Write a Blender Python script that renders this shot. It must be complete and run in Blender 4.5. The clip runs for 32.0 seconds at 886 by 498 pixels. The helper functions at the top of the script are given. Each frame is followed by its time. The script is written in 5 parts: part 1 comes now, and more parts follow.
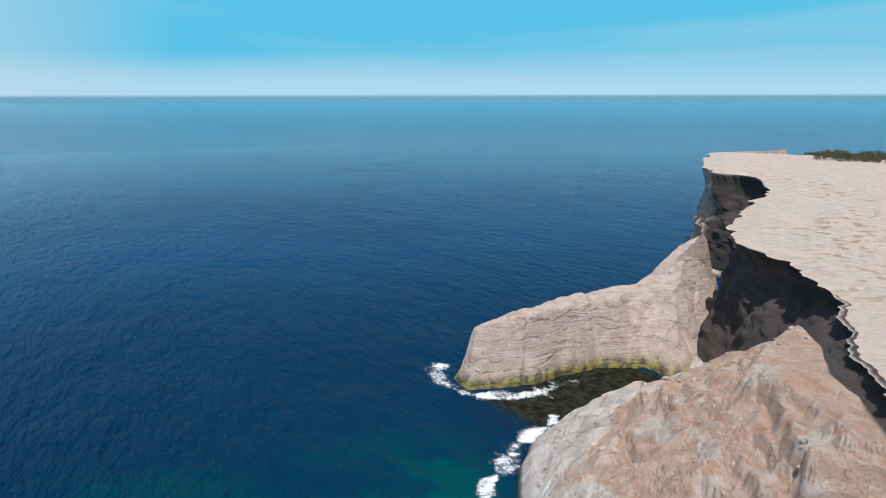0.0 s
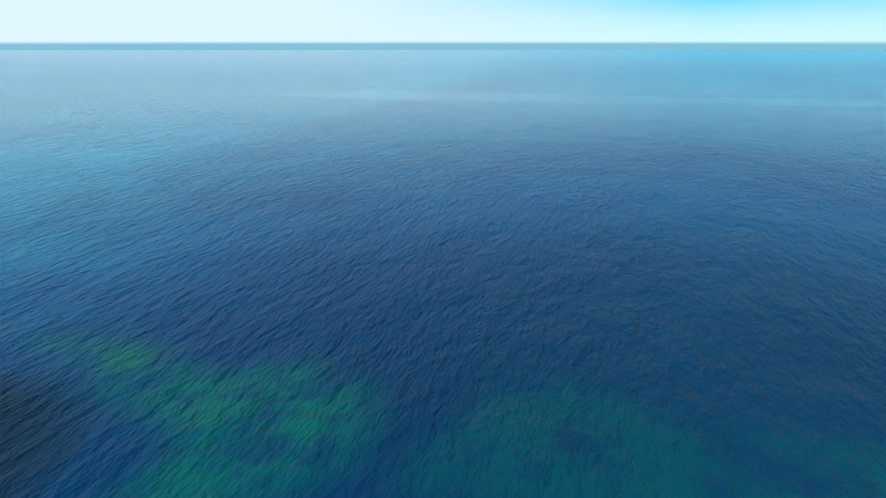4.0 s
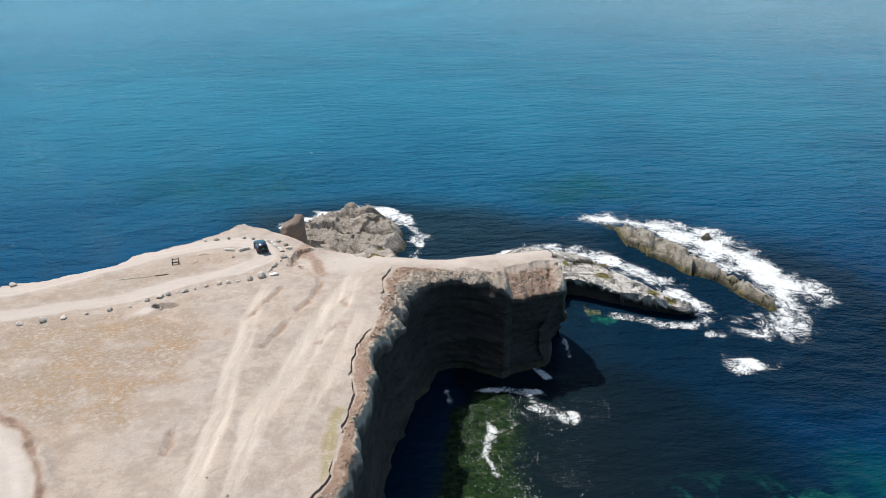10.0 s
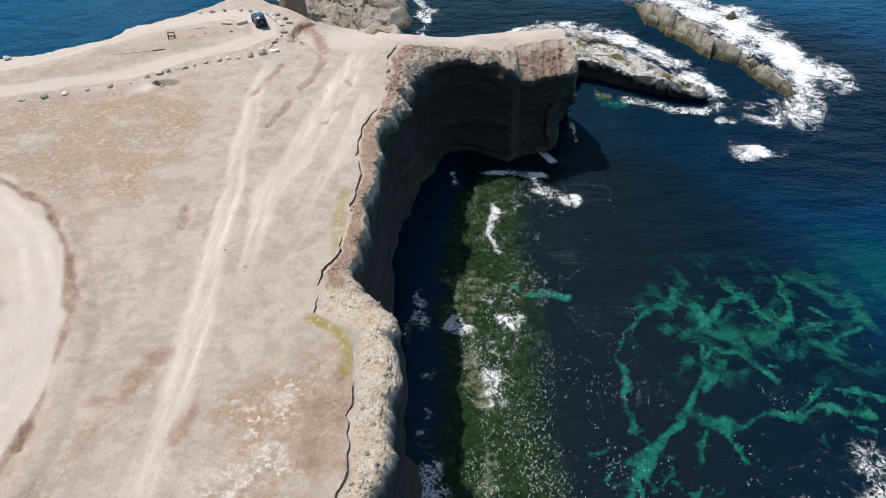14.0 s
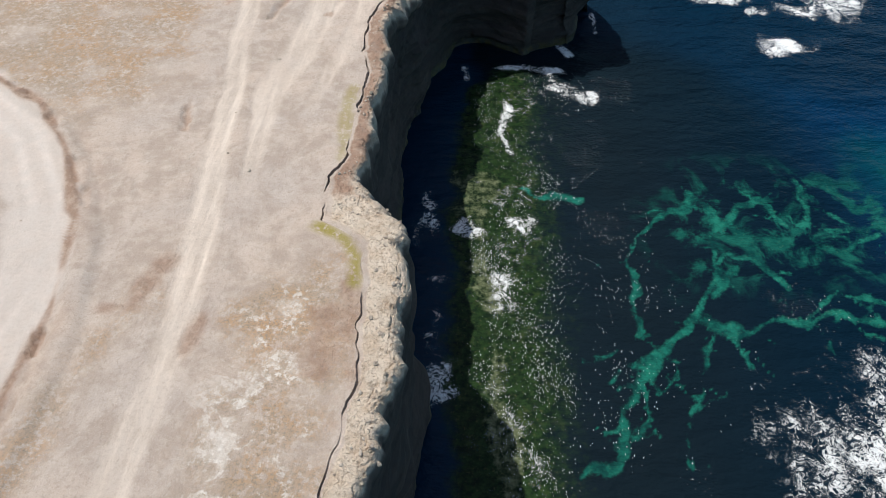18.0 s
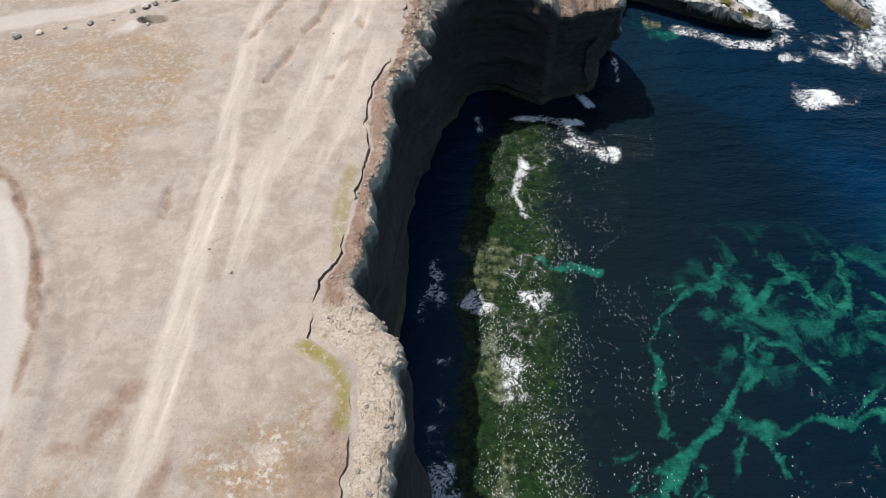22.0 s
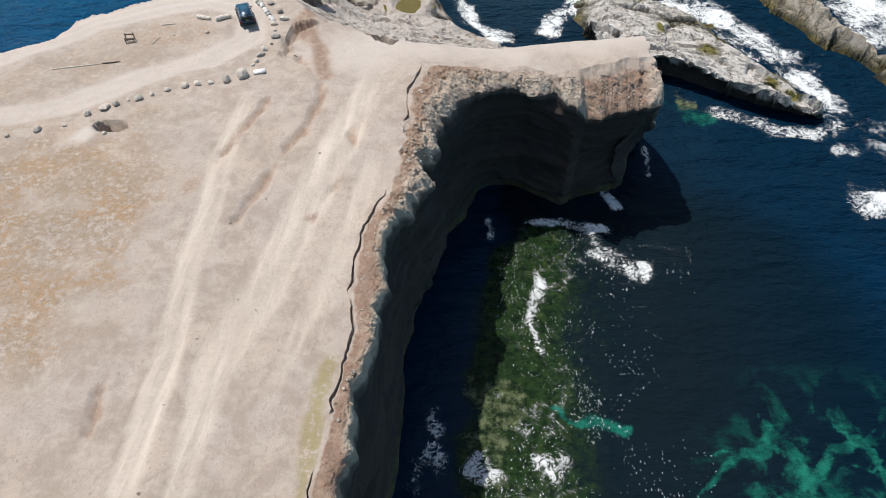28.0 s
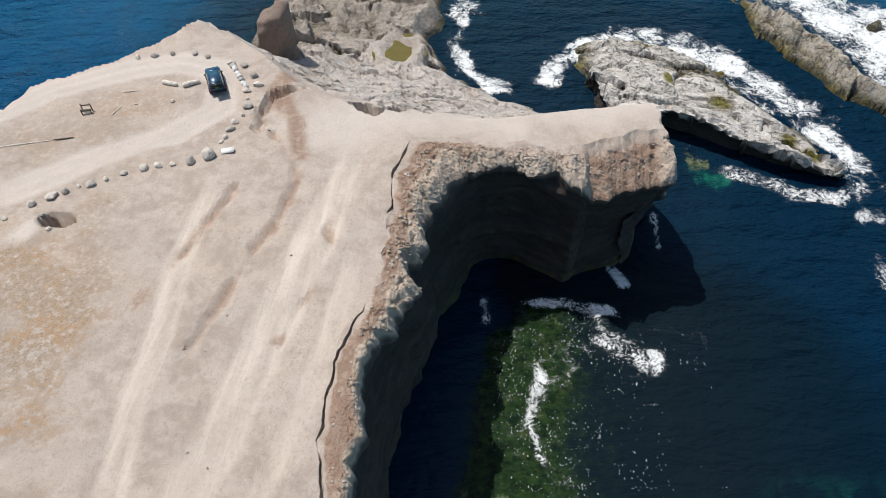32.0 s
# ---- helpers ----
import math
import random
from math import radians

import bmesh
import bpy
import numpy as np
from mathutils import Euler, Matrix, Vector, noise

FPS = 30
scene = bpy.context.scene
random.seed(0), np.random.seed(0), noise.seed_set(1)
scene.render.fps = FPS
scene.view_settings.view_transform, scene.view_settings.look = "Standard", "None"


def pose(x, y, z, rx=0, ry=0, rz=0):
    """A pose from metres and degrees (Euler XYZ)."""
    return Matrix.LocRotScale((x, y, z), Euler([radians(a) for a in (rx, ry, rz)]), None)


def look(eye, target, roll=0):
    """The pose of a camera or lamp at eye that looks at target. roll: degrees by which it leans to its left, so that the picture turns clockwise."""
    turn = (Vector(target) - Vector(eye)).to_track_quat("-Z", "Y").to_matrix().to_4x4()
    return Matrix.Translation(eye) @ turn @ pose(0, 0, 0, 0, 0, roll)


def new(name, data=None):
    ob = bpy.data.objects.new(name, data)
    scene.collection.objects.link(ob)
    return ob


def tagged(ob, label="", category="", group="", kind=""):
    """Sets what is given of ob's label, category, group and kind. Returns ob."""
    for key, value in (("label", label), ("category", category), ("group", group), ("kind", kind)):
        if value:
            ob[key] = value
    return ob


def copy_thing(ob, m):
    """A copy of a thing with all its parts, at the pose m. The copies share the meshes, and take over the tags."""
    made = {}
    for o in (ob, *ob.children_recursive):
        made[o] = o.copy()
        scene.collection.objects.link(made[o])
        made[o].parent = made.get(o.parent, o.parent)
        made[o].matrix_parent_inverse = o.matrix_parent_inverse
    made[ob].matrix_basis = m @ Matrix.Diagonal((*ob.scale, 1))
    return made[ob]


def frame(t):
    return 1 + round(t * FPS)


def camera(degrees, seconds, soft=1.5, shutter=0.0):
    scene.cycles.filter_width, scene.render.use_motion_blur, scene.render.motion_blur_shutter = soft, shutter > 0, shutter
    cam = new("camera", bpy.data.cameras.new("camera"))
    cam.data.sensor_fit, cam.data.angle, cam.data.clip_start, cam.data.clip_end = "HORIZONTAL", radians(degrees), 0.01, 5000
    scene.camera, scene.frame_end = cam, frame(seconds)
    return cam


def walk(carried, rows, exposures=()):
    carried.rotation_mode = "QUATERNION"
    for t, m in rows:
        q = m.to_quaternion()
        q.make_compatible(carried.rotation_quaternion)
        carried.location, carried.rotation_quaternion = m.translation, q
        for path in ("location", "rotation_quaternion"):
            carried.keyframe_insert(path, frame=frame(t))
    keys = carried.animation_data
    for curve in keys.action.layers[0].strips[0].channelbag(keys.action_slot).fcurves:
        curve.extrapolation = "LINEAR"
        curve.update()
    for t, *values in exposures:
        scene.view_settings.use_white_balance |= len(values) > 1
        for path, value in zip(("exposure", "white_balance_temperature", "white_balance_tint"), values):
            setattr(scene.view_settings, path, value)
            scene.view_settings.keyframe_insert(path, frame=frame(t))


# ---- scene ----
cam = camera(67.1, 32.0, soft=0.9)
PATH = [
    (0.0, pose(-0.25, -2.40, 59.65, 77.00, 0.10, -115.79)),
    (0.5, pose(-0.25, -2.40, 59.65, 75.27, 0.14, -116.10)),
    (1.0, pose(-0.25, -2.40, 59.65, 73.25, 0.18, -116.09)),
    (1.5, pose(-0.25, -2.40, 59.65, 72.29, 0.39, -113.97)),
    (2.0, pose(-0.25, -2.40, 59.65, 72.66, 0.66, -107.65)),
    (2.5, pose(-0.25, -2.40, 59.65, 72.63, 0.53, -98.91)),
    (4.5, pose(-0.25, -2.40, 59.65, 72.85, 0.00, -65.91)),
    (5.0, pose(-0.25, -2.40, 59.65, 72.90, 0.10, -57.36)),
    (5.5, pose(-0.25, -2.40, 59.65, 73.05, 0.10, -47.24)),
    (6.0, pose(-0.25, -2.40, 59.65, 73.04, 0.12, -36.86)),
    (6.5, pose(-0.25, -2.40, 59.65, 73.11, 0.10, -25.87)),
    (7.0, pose(-0.25, -2.40, 59.65, 73.22, 0.00, -14.60)),
    (7.5, pose(-0.25, -2.40, 59.65, 72.87, -0.09, -5.18)),
    (8.0, pose(-0.25, -2.40, 59.65, 72.27, -0.22, -0.69)),
    (8.5, pose(-0.25, -2.40, 59.65, 71.40, -0.26, -0.12)),
    (9.0, pose(-0.25, -2.40, 59.65, 69.89, -0.22, -0.01)),
    (9.5, pose(-0.25, -2.40, 59.65, 67.79, -0.24, -0.04)),
    (10.0, pose(-0.25, -2.40, 59.65, 65.52, -0.34, -0.00)),
    (10.5, pose(-0.25, -2.40, 59.65, 63.23, -0.46, 0.07)),
    (11.0, pose(-0.25, -2.40, 59.65, 60.94, -0.57, 0.18)),
    (11.5, pose(-0.25, -2.40, 59.65, 58.63, -0.64, 0.29)),
    (12.0, pose(-0.25, -2.40, 59.65, 56.30, -0.70, 0.42)),
    (12.5, pose(-0.25, -2.40, 59.65, 53.97, -0.72, 0.53)),
    (13.0, pose(-0.25, -2.40, 59.65, 51.64, -0.73, 0.65)),
    (13.5, pose(-0.25, -2.40, 59.65, 49.32, -0.74, 0.77)),
    (14.0, pose(-0.25, -2.40, 59.65, 47.00, -0.75, 0.91)),
    (14.5, pose(-0.25, -2.40, 59.65, 44.68, -0.74, 1.04)),
    (15.0, pose(-0.25, -2.40, 59.65, 42.35, -0.73, 1.17)),
    (15.5, pose(-0.25, -2.40, 59.65, 40.03, -0.72, 1.32)),
    (17.5, pose(-0.36, -1.36, 59.34, 37.87, -0.58, 1.74)),
    (18.0, pose(-0.31, -0.63, 59.37, 37.81, -0.49, 1.85)),
    (18.5, pose(-0.27, 0.24, 59.40, 37.80, -0.44, 1.97)),
    (19.0, pose(-0.22, 1.26, 59.43, 37.81, -0.39, 2.05)),
    (19.5, pose(-0.18, 2.38, 59.46, 37.84, -0.32, 2.09)),
    (20.0, pose(-0.13, 3.57, 59.49, 37.90, -0.26, 2.14)),
    (20.5, pose(-0.08, 4.84, 59.52, 37.97, -0.20, 2.27)),
    (21.0, pose(-0.03, 6.14, 59.54, 38.04, -0.14, 2.59)),
    (21.5, pose(0.03, 7.49, 59.57, 38.11, -0.12, 3.03)),
    (22.0, pose(0.09, 8.90, 59.61, 38.16, -0.10, 3.43)),
    (22.5, pose(0.14, 10.34, 59.66, 38.18, -0.09, 3.74)),
    (23.0, pose(0.16, 11.79, 59.71, 38.17, -0.10, 4.01)),
    (23.5, pose(0.15, 13.31, 59.77, 38.14, -0.12, 4.23)),
    (24.0, pose(0.11, 14.89, 59.82, 38.09, -0.18, 4.44)),
    (24.5, pose(0.04, 16.44, 59.86, 38.04, -0.28, 4.65)),
    (25.0, pose(-0.04, 17.91, 59.88, 38.06, -0.32, 4.80)),
    (25.5, pose(-0.12, 19.36, 59.88, 38.10, -0.32, 4.86)),
    (27.5, pose(-0.47, 25.20, 59.80, 38.18, -0.33, 4.92)),
    (28.0, pose(-0.56, 26.62, 59.76, 38.17, -0.33, 4.95)),
    (28.5, pose(-0.63, 28.02, 59.70, 38.19, -0.35, 4.92)),
    (29.0, pose(-0.65, 29.39, 59.66, 38.26, -0.34, 4.87)),
    (29.5, pose(-0.65, 30.75, 59.63, 38.34, -0.32, 4.83)),
    (30.0, pose(-0.63, 32.09, 59.60, 38.42, -0.30, 4.82)),
    (30.5, pose(-0.62, 33.41, 59.57, 38.49, -0.29, 4.82)),
    (31.0, pose(-0.61, 34.75, 59.54, 38.57, -0.29, 4.81)),
    (31.5, pose(-0.62, 36.09, 59.52, 38.64, -0.31, 4.79)),
    (32.0, pose(-0.65, 37.41, 59.51, 38.69, -0.33, 4.78)),
]
walk(cam, PATH, exposures=[(0, -0.08, 6150, 10), (1.0, 0.03, 6150, 10), (2.5, 0.12, 6200, 10), (4.5, 0.42, 6650, 10), (6.3, 0.25, 6850, 10), (7.2, 0.05, 6950, 10), (8.3, -0.10, 6850, 10), (9.2, -0.10, 6650, 10), (10.5, 0.0, 6450, 10), (13.0, -0.02, 6400, 10), (15.0, -0.07, 6500, 10), (32.0, -0.08, 6500, 10)])

# ---- world, sun ----
SUN = Vector((-0.44, 0.28, 1.0)).normalized()
sun_data = bpy.data.lights.new("sun", "SUN")
sun_data.energy, sun_data.angle, sun_data.color = 4.4, radians(0.55), (1.0, 0.945, 0.875)
sun_ob = new("sun", sun_data)
sun_ob.matrix_world = look(SUN * 300, (0, 0, 0))

world = bpy.data.worlds.new("sky")
scene.world = world
world.use_nodes = True
wt = world.node_tree
wt.nodes.clear()
sky = wt.nodes.new("ShaderNodeTexSky")
sky.sky_type, sky.sun_disc = "NISHITA", False
sky.sun_elevation = math.asin(SUN.z)
sky.sun_rotation = math.atan2(SUN.x, SUN.y)
sky.altitude, sky.air_density, sky.dust_density, sky.ozone_density = 0, 1.0, 1.8, 1.0
bg = wt.nodes.new("ShaderNodeBackground")
bg.inputs["Strength"].default_value = 0.10
wo = wt.nodes.new("ShaderNodeOutputWorld")
way = wt.nodes.new("ShaderNodeTexCoord")
cut = wt.nodes.new("ShaderNodeSeparateXYZ")
wt.links.new(way.outputs["Generated"], cut.inputs[0])


def sky_layer(under, color, start, end):
    """Blends a haze colour over the sky between two heights (sines of the elevation)."""
    m, r = wt.nodes.new("ShaderNodeMix"), wt.nodes.new("ShaderNodeMapRange")
    m.data_type, r.interpolation_type = "RGBA", "SMOOTHSTEP"
    r.inputs["From Min"].default_value, r.inputs["From Max"].default_value = start, end
    wt.links.new(cut.outputs[2], r.inputs["Value"])
    wt.links.new(r.outputs[0], m.inputs[0])
    wt.links.new(under, m.inputs[6])
    if isinstance(color, tuple):
        m.inputs[7].default_value = (*color, 1.0)
    else:
        wt.links.new(color, m.inputs[7])
    return m.outputs[2]


cloud = wt.nodes.new("ShaderNodeTexNoise")
cloud.inputs["Scale"].default_value, cloud.inputs["Detail"].default_value = 1.3, 4
flat = wt.nodes.new("ShaderNodeMapping")
flat.inputs["Scale"].default_value = (1.0, 1.0, 9.0)
wt.links.new(way.outputs["Generated"], flat.inputs["Vector"])
wt.links.new(flat.outputs[0], cloud.inputs["Vector"])
veil = wt.nodes.new("ShaderNodeMix")
veil.data_type = "RGBA"
veil.inputs[6].default_value, veil.inputs[7].default_value = (1.3, 5.7, 8.0, 1.0), (4.2, 6.8, 8.0, 1.0)
thick = wt.nodes.new("ShaderNodeMapRange")
thick.inputs["From Min"].default_value, thick.inputs["From Max"].default_value = 0.45, 0.85
wt.links.new(cloud.outputs["Fac"], thick.inputs["Value"])
wt.links.new(thick.outputs[0], veil.inputs[0])
air = sky_layer(sky.outputs[0], veil.outputs[2], 0.42, 0.14)
air = sky_layer(air, (4.8, 7.4, 8.6), 0.065, 0.0)
bank = wt.nodes.new("ShaderNodeVectorMath")
bank.operation = "DOT_PRODUCT"
bank.inputs[1].default_value = (0.72, 0.69, 0.0)
wt.links.new(way.outputs["Generated"], bank.inputs[0])
misty = wt.nodes.new("ShaderNodeMapRange")
misty.inputs["From Min"].default_value, misty.inputs["From Max"].default_value = 0.66, 0.95
wt.links.new(bank.outputs["Value"], misty.inputs["Value"])
pall = wt.nodes.new("ShaderNodeMix")
pall.data_type = "RGBA"
wt.links.new(misty.outputs[0], pall.inputs[0])
wt.links.new(air, pall.inputs[6])
pall.inputs[7].default_value = (5.7, 7.2, 8.0, 1.0)
air = sky_layer(air, pall.outputs[2], 0.30, 0.10)
air = sky_layer(air, (1.75, 4.1, 5.4), 0.002, -0.004)
wt.links.new(air, bg.inputs["Color"])
wt.links.new(bg.outputs[0], wo.inputs["Surface"])


# ---- noise and plan helpers ----
def smooth(a, b, v):
    t = np.clip((v - a) / (b - a), 0.0, 1.0)
    return t * t * (3 - 2 * t)


def hash3(i, j, k):
    n = (i * 374761393 + j * 668265263 + k * 1274126177) & 0xFFFFFFFF
    n = ((n ^ (n >> 13)) * 1274126177) & 0xFFFFFFFF
    return ((n ^ (n >> 16)) & 0xFFFF) / 65535.0


def vnoise(x, y, z=0.0):
    """Value noise, 0 to 1, for arrays of places."""
    x, y, z = np.broadcast_arrays(np.asarray(x, float), np.asarray(y, float), np.asarray(z, float))
    fx, fy, fz = np.floor(x), np.floor(y), np.floor(z)
    i, j, k = fx.astype(np.int64), fy.astype(np.int64), fz.astype(np.int64)
    u, v, w = x - fx, y - fy, z - fz
    u, v, w = u * u * (3 - 2 * u), v * v * (3 - 2 * v), w * w * (3 - 2 * w)
    out = 0.0
    for a in (0, 1):
        for b in (0, 1):
            for c in (0, 1):
                out = out + hash3(i + a, j + b, k + c) * (u if a else 1 - u) * (v if b else 1 - v) * (w if c else 1 - w)
    return out


def fbm(x, y, z=0.0, size=1.0, octaves=4, gain=0.5):
    """Layered noise, about -1 to 1; size: metres of the largest lumps."""
    total, amp, norm, f = 0.0, 1.0, 0.0, 1.0 / size
    for o in range(octaves):
        total = total + amp * (2 * vnoise(x * f + 17.3 * o, np.asarray(y) * f + 5.7 * o, np.asarray(z) * f + 9.1 * o) - 1)
        norm, amp, f = norm + amp, amp * gain, f * 2.03
    return total / norm * 1.6


def ridged(x, y, z=0.0, size=1.0, octaves=4, gain=0.5):
    total, amp, norm, f = 0.0, 1.0, 0.0, 1.0 / size
    for o in range(octaves):
        total = total + amp * (1 - np.abs(2 * vnoise(x * f + 31.7 * o, np.asarray(y) * f + 3.3 * o, np.asarray(z) * f + 1.9 * o) - 1))
        norm, amp, f = norm + amp, amp * gain, f * 2.1
    return 0.55 + (total / norm - 0.6) * 2.3


def cells(x, y, size=1.0, seed=0):
    """Irregular blocks: how far each place lies from the nearest joint (in block widths), and a number of its block."""
    x, y = np.asarray(x, float) / size, np.asarray(y, float) / size
    fx, fy = np.floor(x).astype(np.int64), np.floor(y).astype(np.int64)
    f1, f2, own = np.full(x.shape, 9.0), np.full(x.shape, 9.0), np.zeros(x.shape)
    for a in (-1, 0, 1):
        for b in (-1, 0, 1):
            i, j = fx + a, fy + b
            d = np.hypot(i + hash3(i, j, seed + 1 + 0 * i) - x, j + hash3(i, j, seed + 2 + 0 * i) - y)
            near = d < f1
            f2 = np.where(near, f1, np.minimum(f2, d))
            own = np.where(near, hash3(i, j, seed + 3 + 0 * i), own)
            f1 = np.where(near, d, f1)
    return f2 - f1, own


def away(x, y, line):
    """Distance of places from a polyline of (x, y) points."""
    x, y = np.asarray(x, float), np.asarray(y, float)
    best = np.full(np.broadcast(x, y).shape, 1e9)
    for (ax, ay), (bx, by) in zip(line[:-1], line[1:]):
        dx, dy = bx - ax, by - ay
        t = np.clip(((x - ax) * dx + (y - ay) * dy) / (dx * dx + dy * dy + 1e-9), 0, 1)
        best = np.minimum(best, np.hypot(x - ax - t * dx, y - ay - t * dy))
    return best


def inside(x, y, ring):
    x, y = np.asarray(x, float), np.asarray(y, float)
    res = np.zeros(np.broadcast(x, y).shape, bool)
    for (ax, ay), (bx, by) in zip(ring, ring[1:] + ring[:1]):
        cross = (ay > y) != (by > y)
        res ^= cross & (x < (bx - ax) * (y - ay) / (by - ay + 1e-12) + ax)
    return res


def depth_in(x, y, ring):
    """Signed distance to a closed outline, positive inside."""
    d = away(x, y, ring + ring[:1])
    return np.where(inside(x, y, ring), d, -d)


def resample(points, step):
    """Rows of numbers, spaced evenly along their first two columns, with softly rounded corners."""
    p = np.array(points, float)
    s = np.r_[0, np.cumsum(np.hypot(*np.diff(p[:, :2], axis=0).T))]
    n = int(s[-1] / step) + 1
    q = np.linspace(0, s[-1], n)
    return np.stack([np.interp(q, s, p[:, c]) for c in range(p.shape[1])], 1)


# ---- mesh helpers ----
class Sheet:
    """Collects structured grids of points, with their marks, into one mesh."""
    def __init__(self):
        self.v, self.f, self.marks, self.n, self.round = [], [], {}, 0, []

    def add(self, x, y, z, keep=None, flip=False, crisp=False, **marks):
        r, c = x.shape
        self.v.append(np.stack([x, y, z], -1).reshape(-1, 3))
        i = np.arange(r * c).reshape(r, c)
        q = np.stack([i[:-1, :-1], i[:-1, 1:], i[1:, 1:], i[1:, :-1]], -1)
        if keep is not None:
            q = q[keep]
        q = q.reshape(-1, 4)
        self.round.append(np.full(len(q), not crisp))
        self.f.append((q[:, ::-1] if flip else q) + self.n)
        for k in marks:
            self.marks.setdefault(k, []).append((self.n, np.broadcast_to(marks[k], x.shape).reshape(-1)))
        self.n += r * c

    def build(self, name, material, parent=None):
        v, f = np.concatenate(self.v), np.concatenate(self.f)
        used = np.unique(f)
        remap = np.full(len(v), -1)
        remap[used] = np.arange(len(used))
        me = bpy.data.meshes.new(name)
        me.vertices.add(len(used))
        me.vertices.foreach_set("co", v[used].astype(np.float32).ravel())
        f = remap[f]
        me.loops.add(f.size)
        me.loops.foreach_set("vertex_index", f.astype(np.int32).ravel())
        me.polygons.add(len(f))
        me.polygons.foreach_set("loop_start", np.arange(0, f.size, 4, dtype=np.int32))
        me.polygons.foreach_set("use_smooth", np.concatenate(self.round))
        me.update(calc_edges=True)
        for k, parts in self.marks.items():
            full = np.zeros(len(v), np.float32)
            for at, val in parts:
                full[at:at + len(val)] = val
            att = me.attributes.new(k, "FLOAT", "POINT")
            att.data.foreach_set("value", full[used])
        me.materials.append(material)
        ob = new(name, me)
        ob.parent = parent
        return ob


# ---- materials ----
class Nodes:
    def __init__(self, name):
        self.mat = bpy.data.materials.new(name)
        self.mat.use_nodes = True
        self.t = self.mat.node_tree
        self.bsdf = self.t.nodes["Principled BSDF"]
        self.co = self.t.nodes.new("ShaderNodeNewGeometry").outputs["Position"]

    def put(self, value, socket):
        if isinstance(value, (int, float)):
            socket.default_value = value
        elif isinstance(value, tuple):
            socket.default_value = (*value, 1.0) if len(value) == 3 and len(socket.default_value) == 4 else value
        else:
            self.t.links.new(value, socket)

    def noise(self, scale, detail=4, rough=0.55, co=None, distort=0.0, stretch=None):
        n = self.t.nodes.new("ShaderNodeTexNoise")
        n.inputs["Scale"].default_value, n.inputs["Detail"].default_value = scale, detail
        n.inputs["Roughness"].default_value, n.inputs["Distortion"].default_value = rough, distort
        src = co or self.co
        if stretch:
            m = self.t.nodes.new("ShaderNodeMapping")
            m.inputs["Scale"].default_value = stretch[:3]
            if len(stretch) > 3:
                m.inputs["Rotation"].default_value = (0, 0, radians(stretch[3]))
            self.t.links.new(src, m.inputs["Vector"])
            src = m.outputs[0]
        self.t.links.new(src, n.inputs["Vector"])
        return n.outputs["Fac"]

    def joints(self, scale, warp=0.6, stretch=None):
        """Distance to the nearest of a net of irregular cracks."""
        v = self.t.nodes.new("ShaderNodeTexVoronoi")
        v.feature = "DISTANCE_TO_EDGE"
        v.inputs["Scale"].default_value = scale
        w = self.t.nodes.new("ShaderNodeTexNoise")
        w.inputs["Scale"].default_value, w.inputs["Detail"].default_value = scale * 1.7, 5
        self.t.links.new(self.co, w.inputs["Vector"])
        add = self.t.nodes.new("ShaderNodeVectorMath")
        add.operation = "MULTIPLY_ADD"
        self.t.links.new(w.outputs["Color"], add.inputs[0])
        add.inputs[1].default_value = (warp / scale,) * 3
        self.t.links.new(self.co, add.inputs[2])
        src = add.outputs[0]
        if stretch:
            m = self.t.nodes.new("ShaderNodeMapping")
            m.inputs["Scale"].default_value = stretch[:3]
            m.inputs["Rotation"].default_value = (0, 0, radians(stretch[3]))
            self.t.links.new(src, m.inputs["Vector"])
            src = m.outputs[0]
        self.t.links.new(src, v.inputs["Vector"])
        return v.outputs["Distance"]

    def ramp(self, fac, a, b, lo=0.0, hi=1.0):
        m = self.t.nodes.new("ShaderNodeMapRange")
        m.interpolation_type = "SMOOTHSTEP"
        for s, v in (("Value", fac), ("From Min", a), ("From Max", b), ("To Min", lo), ("To Max", hi)):
            self.put(v, m.inputs[s])
        return m.outputs[0]

    def math(self, op, a, b=0.0):
        m = self.t.nodes.new("ShaderNodeMath")
        m.operation = op
        self.put(a, m.inputs[0])
        self.put(b, m.inputs[1])
        return m.outputs[0]

    def mix(self, fac, a, b):
        m = self.t.nodes.new("ShaderNodeMix")
        m.data_type = "RGBA"
        self.put(fac, m.inputs[0])
        self.put(a, m.inputs[6])
        self.put(b, m.inputs[7])
        return m.outputs[2]

    def mark(self, name):
        a = self.t.nodes.new("ShaderNodeAttribute")
        a.attribute_name = name
        return a.outputs["Fac"]

    def axis(self, k):
        s = self.t.nodes.new("ShaderNodeSeparateXYZ")
        self.t.links.new(self.co, s.inputs[0])
        return s.outputs[k]

    def bump(self, height, strength=0.3, distance=0.1, after=None):
        b = self.t.nodes.new("ShaderNodeBump")
        self.put(strength, b.inputs["Strength"])
        b.inputs["Distance"].default_value = distance
        self.put(height, b.inputs["Height"])
        if after is not None:
            self.t.links.new(after, b.inputs["Normal"])
        return b.outputs[0]

    def done(self, color, rough=0.9, normal=None, metal=0.0, ior=1.45, spec=0.5):
        self.put(color, self.bsdf.inputs["Base Color"])
        self.put(rough, self.bsdf.inputs["Roughness"])
        self.put(metal, self.bsdf.inputs["Metallic"])
        self.bsdf.inputs["IOR"].default_value = ior
        self.bsdf.inputs["Specular IOR Level"].default_value = spec
        if normal is not None:
            self.t.links.new(normal, self.bsdf.inputs["Normal"])
        return self.mat


